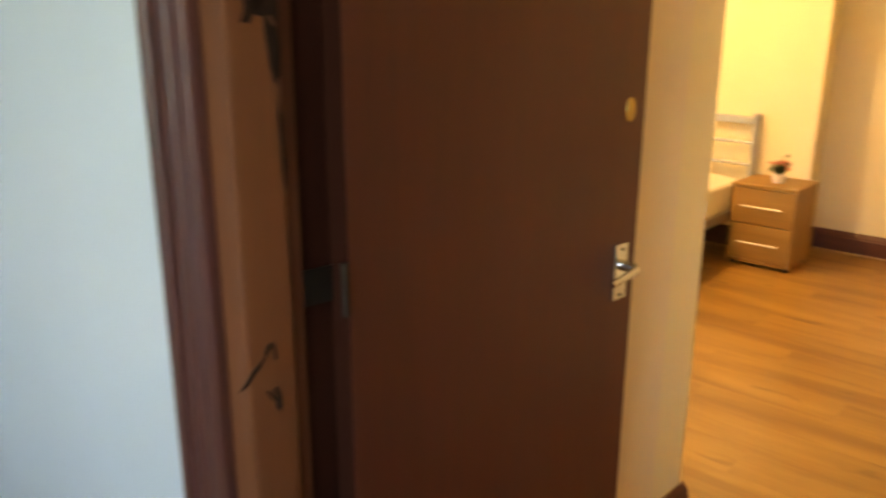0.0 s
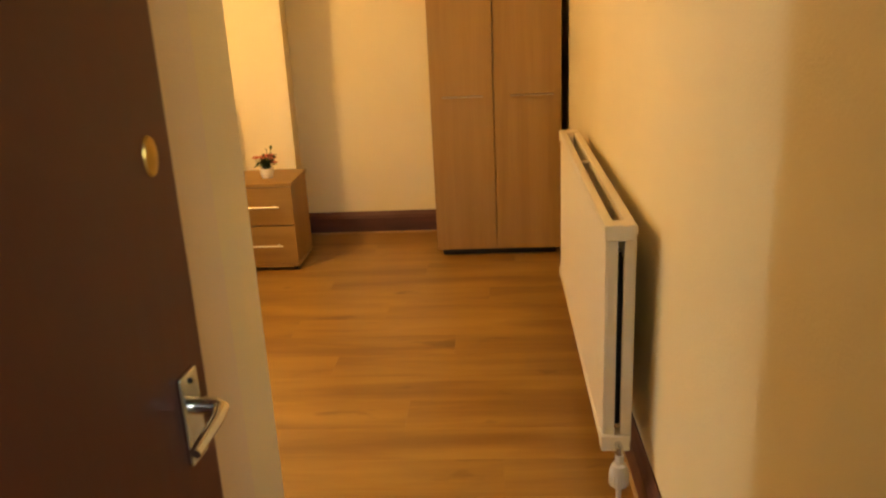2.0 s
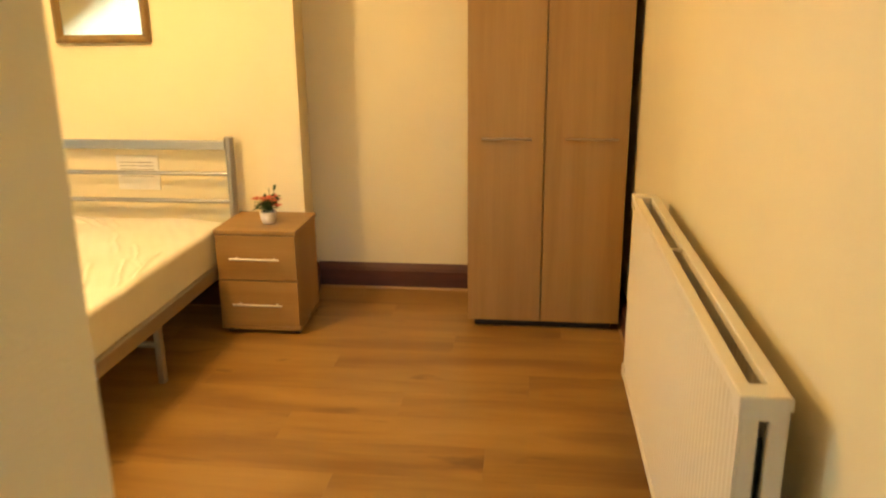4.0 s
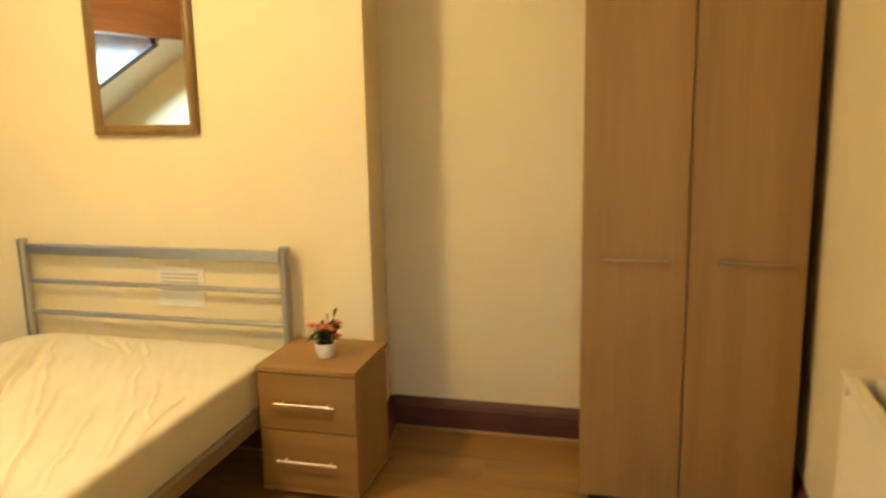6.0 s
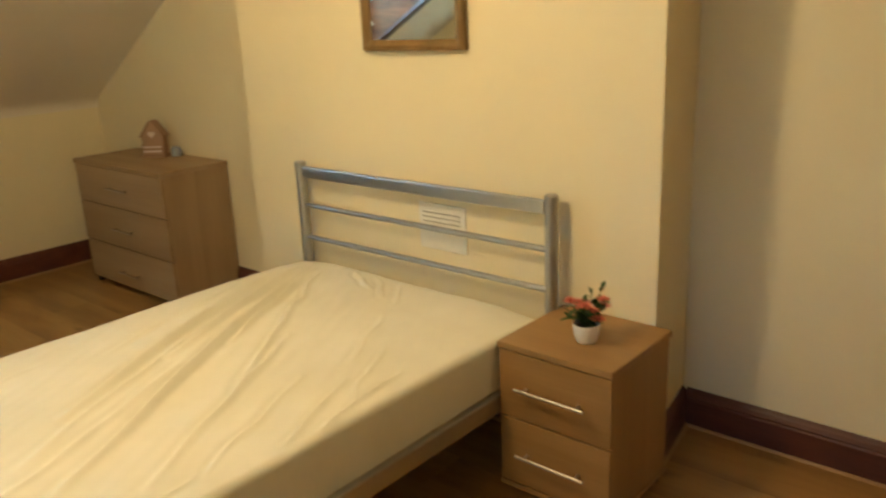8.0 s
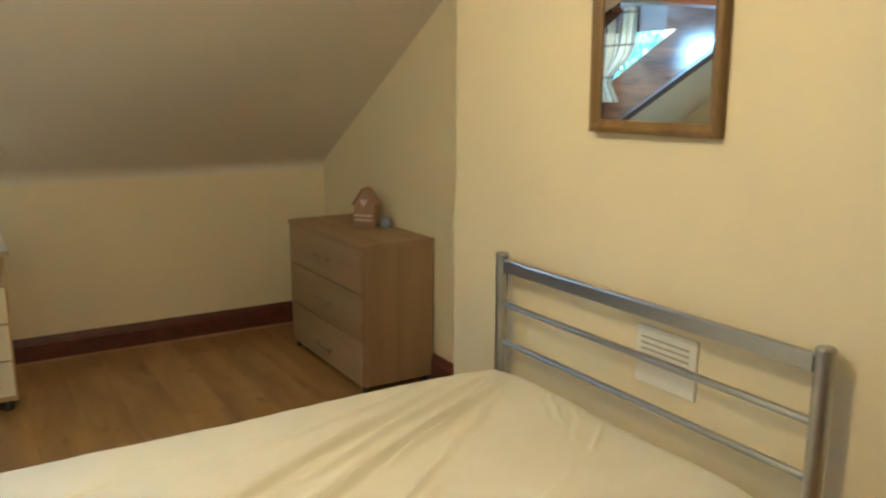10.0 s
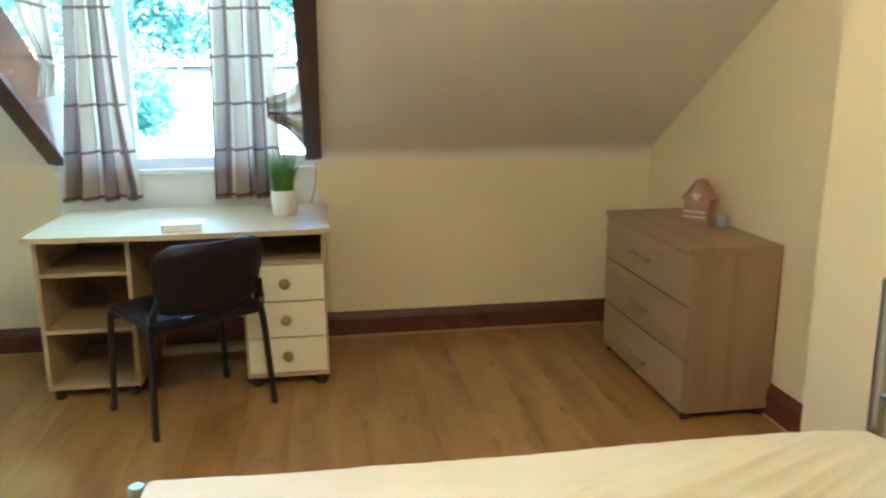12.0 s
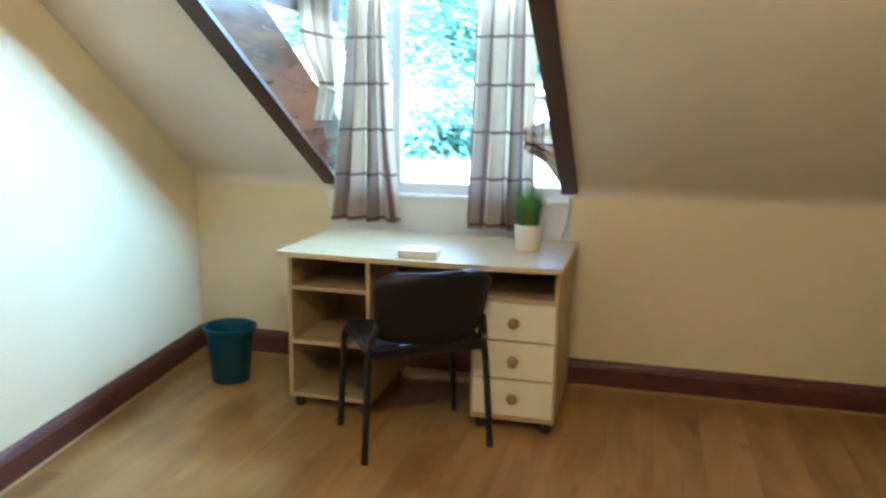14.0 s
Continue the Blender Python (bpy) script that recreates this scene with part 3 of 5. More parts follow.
for y0, y1 in ((IN[0] - 0.03, IN[0] + 0.275), (IN[0] + 0.325, IN[1] - 0.36), (IN[1] - 0.31, IN[1] + 0.03)):
    pane = part("pane", B(X_GL - 0.003, X_GL + 0.003, y0, y1, 0.975, Z_HEAD - 0.06), M_GLASS, window_1, "clear glass pane")
    pane.visible_shadow = False
for y in (DORMER[0] + 0.035, DORMER[1] - 0.045):
    ck = bmesh.new()
    pts = [(X_GL + 0.03, slope_z(X_GL) + 0.2), (-3.70, Z_CHEEK), (X_GL + 0.03, Z_CHEEK)]
    pane = part("cheek_pane", section(pts, y, y + 0.006), M_GLASS, window_1, "triangular side pane")
    pane.visible_shadow = False
    box(ck, X_GL - 0.03, -3.80, y - 0.02, y + 0.03, Z_CHEEK, Z_HEAD - 0.002, r=0.004)
    part("cheek_frame", ck, M_BEAM_DK, window_1, "dark stained head over the side pane")
structure("dormer_ceiling", B(X_GL - 0.25, X_PURLIN - 0.06, DORMER[0] - 0.12, DORMER[1] + 0.12, Z_HEAD, Z_HEAD + 0.10), M_CEIL, "flat white dormer ceiling", "ceiling")
# boards along the slope at both sides of the dormer
slope_len = math.hypot(X_PURLIN - 0.06 - X_WIN, SLOPE * (X_PURLIN - 0.06 - X_WIN))
for y0, y1, side in ((DORMER[0], DORMER[0] + 0.085, 1), (DORMER[1] - 0.085, DORMER[1], -1)):
    bd = thing("dormer_board", "varnished red-brown board lining the dormer's sloping edge", "trim", (X_WIN, y0, Z_EAVE), kind="structure", group="dormer boards")
    m = Matrix.Translation((X_WIN, 0, Z_EAVE)) @ Matrix.Rotation(-math.atan(SLOPE), 4, "Y")
    part("lining", B(0.0, slope_len, y0 + 0.004, y1, 0.0, 0.272, r=0.004, m=m), M_BEAM, bd)
    upper = [(-3.80, Z_CHEEK), (X_PURLIN - 0.062, Z_CHEEK), (X_PURLIN - 0.062, Z_HEAD - 0.002), (-3.80, Z_HEAD - 0.002)]
    part("upper_panel", section(upper, y0 + 0.012, y1 - 0.008), M_BEAM, bd, "dark varnished panel closing the cheek's top")
    part("edge_trim", B(-0.02, slope_len, y0, y1 + 0.002 * side, -0.022, -0.001, r=0.003, m=m), M_BEAM_DK, bd, "dark stained edge trim")

# ---- skirting boards ----
PROFILE = [(0, 0), (0.024, 0), (0.024, 0.095), (0.020, 0.102), (0.022, 0.107), (0.015, 0.120), (0.008, 0.128), (0.005, 0.133), (0, 0.133)]
BEAD = [(0.024, 0), (0.034, 0), (0.033, 0.003), (0.029, 0.006), (0.024, 0.007)]


def along(profile, p, q):
    """Sweeps a profile from p to q, its depth to the left of that way."""
    p, q = Vector((*p, 0)), Vector((*q, 0))
    d = (q - p).normalized()
    n = Vector((-d.y, d.x, 0))
    bm = bmesh.new()
    a, b = [bm.verts.new(p + n * u + Vector((0, 0, v))) for u, v in profile], [bm.verts.new(q + n * u + Vector((0, 0, v))) for u, v in profile]
    bm.faces.new(a), bm.faces.new(b[::-1])
    for i in range(len(profile)):
        j = (i + 1) % len(profile)
        bm.faces.new((a[i], a[j], b[j], b[i]))
    return bm


M_BEAD = plain("pale_floor_bead", (0.42, 0.27, 0.13), 0.5)
RUNS = [
    ((X_RAD, -0.08), (X_RAD, 1.2)), ((X_RAD, 1.2), (X_RAD - 0.027, Y_BACK)), ((X_RAD - 0.045, Y_BACK), (X_INNER + 0.018, Y_BACK)), ((X_INNER, Y_BACK), (BREAST[1] + 0.003, Y_BREAST - 0.018)),
    ((BREAST[1], Y_BREAST), (BREAST[0], Y_BREAST)), ((BREAST[0], Y_BREAST - 0.018), (BREAST[0], Y_BACK_L)), ((BREAST[0] - 0.018, Y_BACK_L), (X_WIN + 0.018, Y_BACK_L)),
    ((X_WIN, Y_BACK_L), (X_WIN, Y_FRONT)), ((X_WIN + 0.018, Y_FRONT + 0.002), (CORNER[0], CORNER[1])), ((CORNER[0], CORNER[1] + 0.016), (CORNER[0], 0.70)),
]
for p, q in RUNS:
    structure("baseboard", along(PROFILE, p, q), M_SKIRT, "dark mahogany-stained skirting board with a moulded top", "skirting")
    structure("trim", along(BEAD, p, q), M_BEAD, "pale wooden bead between skirting and floor", "trim")

# ---- bed ----
BED_X, BED_Y = (-2.190, -0.953), (2.222, 4.150)
Y_HB = 4.110  # the headboard stands a little off the wall
bed = thing("bed", "silver metal bed frame with a low slatted-rail headboard", "bed", (-1.57, 3.2, 0))
for x in (BED_X[0] + 0.022, BED_X[1] - 0.022):
    post = part("headboard_post", lathe(bmesh.new(), [(0.0, 0.0), (0.021, 0.0), (0.021, 0.848), (0.0, 0.850)], (x, Y_HB, 0), 22), M_BEDMETAL, bed, "", True)
    part("cap", lathe(bmesh.new(), [(0.0225, 0.838), (0.0225, 0.856), (0.018, 0.861), (0.0, 0.862)], (x, Y_HB, 0), 22), M_BEDMETAL, post, "rounded post cap", True)
part("headboard_rail", B(BED_X[0] + 0.042, BED_X[1] - 0.042, Y_HB - 0.011, Y_HB + 0.011, 0.797, 0.842, r=0.006), M_BEDMETAL, bed, "flat silver top rail")
for z in (0.683, 0.549):
    part("headboard_bar", tube(bmesh.new(), [(BED_X[0] + 0.03, Y_HB, z), (BED_X[1] - 0.03, Y_HB, z)], 0.0105, 12), M_BEDMETAL, bed, "thin round silver bar", True)
for x0, x1 in ((BED_X[0] + 0.01, BED_X[0] + 0.035), (BED_X[1] - 0.035, BED_X[1] - 0.01)):
    part("side_rail", B(x0, x1, BED_Y[0] + 0.02, Y_HB - 0.02, 0.255, 0.312, r=0.006), M_BEDMETAL, bed)
part("foot_rail", B(BED_X[0] + 0.02, BED_X[1] - 0.02, BED_Y[0] + 0.005, BED_Y[0] + 0.030, 0.255, 0.312, r=0.006), M_BEDMETAL, bed)
for x in (BED_X[0] + 0.03, BED_X[1] - 0.03):
    foot = part("foot_post", lathe(bmesh.new(), [(0.0, 0.0), (0.019, 0.0), (0.019, 0.448), (0.017, 0.454), (0.0, 0.456)], (x, BED_Y[0] + 0.012, 0), 20), M_BEDMETAL, bed, "", True)
    part("cap", lathe(bmesh.new(), [(0.021, 0.436), (0.021, 0.454), (0.017, 0.459), (0.0, 0.460)], (x, BED_Y[0] + 0.012, 0), 20), M_BEDMETAL, foot, "rounded post cap", True)
for x in (BED_X[0] + 0.05, BED_X[1] - 0.05):
    part("leg", B(x - 0.014, x + 0.014, 3.27, 3.30, 0.0, 0.262, r=0.004), M_BEDMETAL, bed)
part("cross_bar", B(BED_X[0] + 0.05, BED_X[1] - 0.05, 3.275, 3.297, 0.15, 0.172, r=0.004), M_BEDMETAL, bed)
for k in range(11):
    y = 2.40 + k * 0.165
    part("slat", B(BED_X[0] + 0.035, BED_X[1] - 0.035, y, y + 0.07, 0.292, 0.308, r=0.003), M_DESK, bed)


def soft_block(x0, x1, y0, y1, z0, z1, r, nx, ny, relief):
    """A cushioned block: a fine grid over a rounded box, lifted by relief(x, y)."""
    bm = bmesh.new()
    rows = []

    def ring(u, n, lo, hi):
        return lo + (hi - lo) * u / n

    cols = nx + 12
    for j in range(ny + 12 + 1):
        row = []
        for i in range(cols + 1):
            a, b = i - 6, j - 6
            x, dx = ring(min(max(a, 0), nx), nx, x0 + r, x1 - r), (a if a < 0 else max(a - nx, 0))
            y, dy = ring(min(max(b, 0), ny), ny, y0 + r, y1 - r), (b if b < 0 else max(b - ny, 0))
            reach = max(abs(dx), abs(dy))
            if reach <= 3:
                t = reach / 3 * math.pi / 2
                out, z = r * math.sin(t), z1 - r * (1 - math.cos(t))
            else:
                out, z = r, z1 - r - (z1 - r - z0) * (reach - 3) / 3
            length = math.hypot(dx, dy) or 1.0
            px, py = x + out * dx / length, y + out * dy / length
            lift = relief(px, py)
            if reach <= 3:
                z += lift * (1 - reach / 6)
            else:
                px += lift * 0.5 * dx / length
                py += lift * 0.5 * dy / length
            row.append(bm.verts.new((px, py, z)))
        rows.append(row)
    for a, b in zip(rows, rows[1:]):
        for k in range(cols):
            bm.faces.new((a[k], a[k + 1], b[k + 1], b[k]))
    border = rows[0] + [r[-1] for r in rows[1:]] + rows[-1][-2::-1] + [r[0] for r in rows[-2:0:-1]]
    bm.faces.new(border)
    return bm


def fold(x, y, p, q, width, height):
    """The lift of one long crease from p to q."""
    px, py = q[0] - p[0], q[1] - p[1]
    length = math.hypot(px, py)
    t = ((x - p[0]) * px + (y - p[1]) * py) / length**2
    wob = 0.018 * noise.noise(Vector((t * 4, p[0] * 9, 3.3)))
    d = ((x - p[0]) * py - (y - p[1]) * px) / length + wob
    if t < 0 or t > 1:
        return 0.0
    return height * math.exp(-((d / width) ** 2)) * math.sin(math.pi * min(1, t * 1.02)) ** 0.6


# long folds fanning from the head's window-side corner towards the foot, and short ones by the edges
CREASES = [((-2.04, 4.03), (-1.24, 2.62), 0.0125, 0.0205), ((-2.08, 3.99), (-1.66, 3.14), 0.0110, 0.0175), ((-2.12, 3.92), (-1.56, 2.78), 0.0125, 0.0175), ((-2.00, 4.01), (-1.60, 3.32), 0.0090, 0.0140),
           ((-1.95, 3.98), (-1.58, 3.48), 0.0085, 0.0085), ((-2.13, 3.80), (-1.86, 3.05), 0.0100, 0.0080), ((-1.74, 3.70), (-1.34, 3.16), 0.0090, 0.0095), ((-1.53, 3.50), (-1.12, 2.76), 0.0095, 0.0100),
           ((-1.86, 3.50), (-1.42, 2.62), 0.0120, 0.0085), ((-1.62, 3.22), (-1.30, 2.50), 0.0110, 0.0070), ((-1.17, 3.40), (-1.02, 3.06), 0.0075, 0.0080), ((-1.08, 3.52), (-1.01, 3.16), 0.0070, 0.0075),
           ((-1.28, 3.34), (-1.06, 2.88), 0.0080, 0.0065), ((-1.24, 3.62), (-1.05, 3.30), 0.0070, 0.0050), ((-1.84, 4.06), (-1.64, 3.95), 0.0080, 0.0070), ((-1.72, 4.06), (-1.52, 3.90), 0.0080, 0.0060),
           ((-1.58, 4.05), (-1.44, 3.86), 0.0080, 0.0045), ((-1.98, 2.95), (-1.84, 2.45), 0.0100, 0.0055), ((-1.42, 3.80), (-1.22, 3.46), 0.0080, 0.0040), ((-1.10, 2.90), (-1.02, 2.52), 0.0080, 0.0050)]


def sheet_relief(x, y):
    v = 0.010 * noise.noise(Vector((x * 2.2, y * 2.0, 0.4))) + 0.0022 * noise.noise(Vector((x * 24 + y * 13, y * 5 - x * 2, 4.1))) + 0.0035 * noise.noise(Vector((x * 9 + y * 3, y * 4 - x * 5, 1.7)))
    for p, q, w, h in CREASES:
        v += 1.55 * fold(x, y, p, q, w, h)
        v -= 0.8 * fold(x + 1.9 * w, y + 0.9 * w, p, q, w * 1.3, h)
    for cx, cy in ((-2.165, 4.112), (-1.0, 4.112)):  # the sheet pulls the corners down
        v -= 0.020 * math.exp(-((x - cx) ** 2 + (y - cy) ** 2) / 0.014)
    return v + 0.012 * math.cos(math.pi * (x + 1.57) / 1.4) * math.cos(math.pi * (y - 3.2) / 2.2)


mattress = thing("mattress", "mattress in a creased cream fitted sheet lying on the bed", "mattress", (-1.57, 3.2, 0.285))
part("sheet", soft_block(-2.160, -0.990, 2.255, 4.088, 0.312, 0.470, 0.020, 230, 330, sheet_relief), M_SHEET, mattress, "", True)
part("base_cloth", B(-2.153, -0.997, 2.262, 4.080, 0.309, 0.330, r=0.006), M_MATTRESS, mattress, "grey underside of the mattress")

# ---- cabinets of pale oak board ----


def bar_handle(parent, a, b, out, r=0.0055, mat=None, name="handle", label="slim brushed metal bar handle"):
    """A round bar on two short posts, standing off the face by the vector out."""
    a, b, out = Vector(a), Vector(b), Vector(out)
    bm = bmesh.new()
    tube(bm, [a + out, b + out], r, 10)
    for t in (0.12, 0.88):
        p = a.lerp(b, t)
        tube(bm, [p, p + out], r * 0.8, 8)
    return part(name, bm, mat or M_NICKEL, parent, label, True)


bedside = thing("bedside_cabinet", "pale oak two-drawer bedside cabinet with steel bar handles", "bedside cabinet", (-0.772, 3.97, 0))
part("body", B(-0.957, -0.595, 3.827, 4.152, 0.038, 0.472, r=0.002), M_OAK, bedside)
part("base_board", B(-0.962, -0.589, 3.806, 4.154, 0.022, 0.038, r=0.002), M_OAK_X, bedside, "oak base board")
part("top", B(-0.963, -0.588, 3.803, 4.156, 0.472, 0.492, r=0.0025), M_OAK_X, bedside)
for z0, z1, zh in ((0.041, 0.254, 0.148), (0.260, 0.468, 0.364)):
    d = part("drawer", B(-0.959, -0.593, 3.807, 3.825, z0, z1, r=0.002), M_OAK_X, bedside)
    bar_handle(d, (-0.890, 3.807, zh), (-0.663, 3.807, zh), (0, -0.026, 0), 0.005, M_NICKEL)
for x in (-0.93, -0.615):
    for y in (3.85, 4.12):
        part("foot", lathe(bmesh.new(), [(0, 0), (0.016, 0), (0.018, 0.004), (0.018, 0.022), (0, 0.022)], (x, y, 0), 14), M_BLACKPLASTIC, bedside)

WR = (0.158, 0.846)
ward = thing("wardrobe", "tall pale oak two-door wardrobe with slim bar handles", "wardrobe", (0.5, 4.23, 0))
part("carcass", B(WR[0] + 0.002, WR[1] - 0.002, 3.999, 4.495, 0.035, 1.722, r=0.002), M_OAK, ward)
part("top", B(WR[0] - 0.002, WR[1] + 0.002, 3.975, 4.497, 1.722, 1.745, r=0.0025), M_OAK_X, ward)
mid = 0.492
for x0, x1, h0, h1 in ((WR[0], mid - 0.003, 0.222, 0.436), (mid + 0.003, WR[1], 0.580, 0.802)):
    d = part("door", B(x0, x1, 3.979, 3.997, 0.040, 1.718, r=0.002), M_OAK, ward)
    bar_handle(d, (h0, 3.979, 0.885), (h1, 3.979, 0.885), (0, -0.026, 0), 0.005, M_BRONZE)
# plinth takes the gap colour, so the shade of its recess is painted
part("plinth", B(WR[0] + 0.03, WR[1] - 0.03, 4.02, 4.47, 0.0, 0.036), M_DARK, ward, "dark recessed plinth")

CH = (-4.097, -3.200)
chest = thing("chest_of_drawers", "pale oak three-drawer chest standing in the alcove", "chest of drawers", (-3.7, 4.26, 0))
part("body", B(CH[0] + 0.004, CH[1] - 0.004, 4.092, 4.455, 0.030, 0.692, r=0.002), M_OAK_DAYLIT, chest)
part("top", B(CH[0] - 0.002, CH[1] + 0.002, 4.064, 4.457, 0.692, 0.714, r=0.0025), M_OAK_DAYLIT_X, chest)
for z0, z1, zh in ((0.036, 0.255, 0.118), (0.261, 0.478, 0.362), (0.484, 0.688, 0.585)):
    d = part("drawer", B(CH[0] + 0.002, CH[1] - 0.002, 4.071, 4.089, z0, z1, r=0.002), M_OAK_DAYLIT_X, chest)
    bar_handle(d, (-3.74, 4.071, zh), (-3.535, 4.071, zh), (0, -0.024, 0), 0.005, M_BRONZE)
for x in (CH[0] + 0.03, CH[1] - 0.03):
    for y in (4.10, 4.43):
        part("foot", lathe(bmesh.new(), [(0, 0), (0.018, 0), (0.018, 0.031), (0, 0.031)], (x, y, 0), 14), M_BLACKPLASTIC, chest)

# ---- radiator ----
RY, RZ = (1.705, 3.155), (0.180, 0.825)
rad = thing("radiator", "white enamelled double-panel radiator fixed to the wall", "radiator", (0.83, 2.43, 0.18))


def ribbed(x0, x1):
    """A pressed panel with shallow upright ribs on its room side."""
    bm = bmesh.new()
    pts, n = [], 52
    for k in range(n * 4 + 1):
        y = RY[0] + 0.012 + (RY[1] - RY[0] - 0.024) * k / (n * 4)
        pts.append((x0 + (0.0 if k % 4 in (0, 1) else 0.004), y))
    outline = pts + [(x1, RY[1] - 0.012), (x1, RY[0] + 0.012)]
    a, b = [bm.verts.new((x, y, RZ[0] + 0.02)) for x, y in outline], [bm.verts.new((x, y, RZ[1] - 0.02)) for x, y in outline]
    bm.faces.new(a), bm.faces.new(b[::-1])
    for i in range(len(outline)):
        j = (i + 1) % len(outline)
        bm.faces.new((a[i], a[j], b[j], b[i]))
    return bm


for x in (0.774, 0.830):
    panel = part("panel", ribbed(x, x + 0.014), M_RAD, rad)
    part("edge_rail", B(x - 0.003, x + 0.023, RY[0], RY[1], RZ[1] - 0.022, RZ[1], r=0.004), M_RAD, panel)
    part("edge_rail", B(x - 0.003, x + 0.015, RY[0], RY[1], RZ[0], RZ[0] + 0.022, r=0.004), M_RAD, panel)
    for y in (RY[0] + 0.010, RY[1] - 0.024):
        part("edge_rail", B(x + (0.003 if x < 0.8 else -0.009), x + (0.032 if x < 0.8 else 0.022), y, y + 0.014, RZ[0] + 0.018, RZ[1] - 0.018, r=0.004), M_RAD, panel)
for y in (RY[0] - 0.001, RY[1] - 0.049):
    for z0, z1 in ((RZ[1] - 0.040, RZ[1] + 0.004), (RZ[0] - 0.002, RZ[0] + 0.045)):
        part("corner_block", B(0.769, 0.848, y, y + 0.05, z0, z1, r=0.005), M_RAD, rad)
for y in (2.535,):
    part("cross_tie", B(0.788, 0.832, y, y + 0.012, RZ[1] - 0.010, RZ[1] - 0.003, r=0.002), M_RAD, rad)
# fins coloured near-black to hold the shade between the two panels
for k in range(36):
    y = RY[0] + 0.06 + k * 0.037
    part("convector_fin", B(0.791, 0.829, y, y + 0.002, RZ[0] + 0.05, RZ[1] - 0.10), M_DARK, rad)
part("bleed_plug", lathe(bmesh.new(), [(0, 0.006), (0.006, 0.006), (0.010, 0.003), (0.012, 0)], (0, 0, 0), 12), M_CHROME, rad, "", True).matrix_basis = pose(0.806 - 0.83, RY[0] - 0.001 - 2.43, RZ[1] - 0.02 - 0.18, 90)
for y in (2.55, 2.9):
    for z in (0.30, 0.68):
        part("bracket", B(0.843, 0.912, y, y + 0.02, z, z + 0.03), M_RAD, rad)
valve = thing("radiator_valve", "white thermostatic radiator valve with ribbed cap", "valve", (0.815, 1.68, 0.0))
vb = bmesh.new()
lathe(vb, [(0.0, 0.088), (0.021, 0.088), (0.026, 0.096), (0.026, 0.136), (0.020, 0.154), (0.012, 0.158), (0.012, 0.185), (0.0, 0.185)], (0.815, 1.678, 0), 20)
part("cap", vb, M_PLASTIC, valve, "ribbed white plastic cap", True)
rib = bmesh.new()
for k in range(14):
    a = 2 * math.pi * k / 14
    tube(rib, [(0.815 + 0.0262 * math.cos(a), 1.678 + 0.0262 * math.sin(a), 0.093), (0.815 + 0.0262 * math.cos(a), 1.678 + 0.0262 * math.sin(a), 0.128)], 0.002, 6)
part("grip_ribs", rib, M_PLASTIC, valve)
part("body", tube(bmesh.new(), [(0.815, 1.678, 0.178), (0.815, 1.678, 0.20), (0.815, 1.706, 0.20)], 0.011, 12), M_CHROME, valve, "chrome valve body", True)
part("pipe", tube(bmesh.new(), [(0.815, 1.678, 0.0), (0.815, 1.678, 0.09)], 0.0075, 10), M_RAD, valve, "painted supply pipe")

# ---- mirror and vent on the chimney breast ----
MX, MZ = (-1.779, -1.324), (1.287, 1.884)
mirror = thing("wall_mirror", "rectangular mirror in a gilt-brown wooden frame", "mirror", (-1.56, 4.14, 1.275))
W = 0.036


def moulding(p, q, inward):
    """One mitred side of the frame: a bevelled section from corner p to corner q (x, z)."""
    bm = bmesh.new()
    prof = [(0.0, 4.162), (0.0, 4.141), (0.006, 4.135), (0.016, 4.133), (0.026, 4.140), (W, 4.147), (W, 4.162)]
    d = Vector((q[0] - p[0], q[1] - p[1]))
    d.normalize()
    rings = []
    for end, s in ((p, 1), (q, -1)):
        rings.append([bm.verts.new((end[0] + inward[0] * u + s * d.x * u, y, end[1] + inward[1] * u + s * d.y * u)) for u, y in prof])
    a, b = rings
    bm.faces.new(a), bm.faces.new(b[::-1])
    for i in range(len(prof)):
        j = (i + 1) % len(prof)
        bm.faces.new((a[i], a[j], b[j], b[i]))
    return bm


for p, q, inw in (((MX[0], MZ[0]), (MX[1], MZ[0]), (0, 1)), ((MX[1], MZ[0]), (MX[1], MZ[1]), (-1, 0)), ((MX[1], MZ[1]), (MX[0], MZ[1]), (0, -1)), ((MX[0], MZ[1]), (MX[0], MZ[0]), (1, 0))):
    part("frame_side", moulding(p, q, inw), M_GOLD, mirror, "gilt-brown moulded frame side")
part("glass", B(MX[0] + W - 0.004, MX[1] - W + 0.004, 4.151, 4.156, MZ[0] + W - 0.004, MZ[1] - W + 0.004), M_MIRROR, mirror, "silvered mirror glass")
# it hangs a touch askew, one side off the wall
mirror.matrix_basis = Matrix.Translation((MX[1], 4.160, MZ[0])) @ Matrix.Rotation(radians(1.4), 4, "Z") @ Matrix.Rotation(radians(0.4), 4, "X") @ Matrix.Translation((-MX[1], -4.160, -MZ[0])) @ mirror.matrix_basis

VX, VZ = (-1.571, -1.356), (0.590, 0.759)
vent = thing("air_vent", "white plastic slotted air vent on the chimney breast", "air vent", (-1.46, 4.15, 0.588))
part("plate", B(VX[0], VX[1], 4.154, 4.163, VZ[0], VZ[1], r=0.003), M_PLASTIC, vent)
for c in range(2):
    for k in range(5):
        z = VZ[0] + 0.066 + k * 0.0170
        x0 = VX[0] + 0.02 + c * 0.0875
        # slots are thin strips on the plate, their shade put into the colour
        part("slot", B(x0, x0 + 0.083, 4.1515, 4.1545, z, z + 0.003), M_SLOT, vent)
        part("louvre", B(x0, x0 + 0.083, 4.1525, 4.1555, z + 0.005, z + 0.0135, r=0.001), M_PLASTIC, vent)

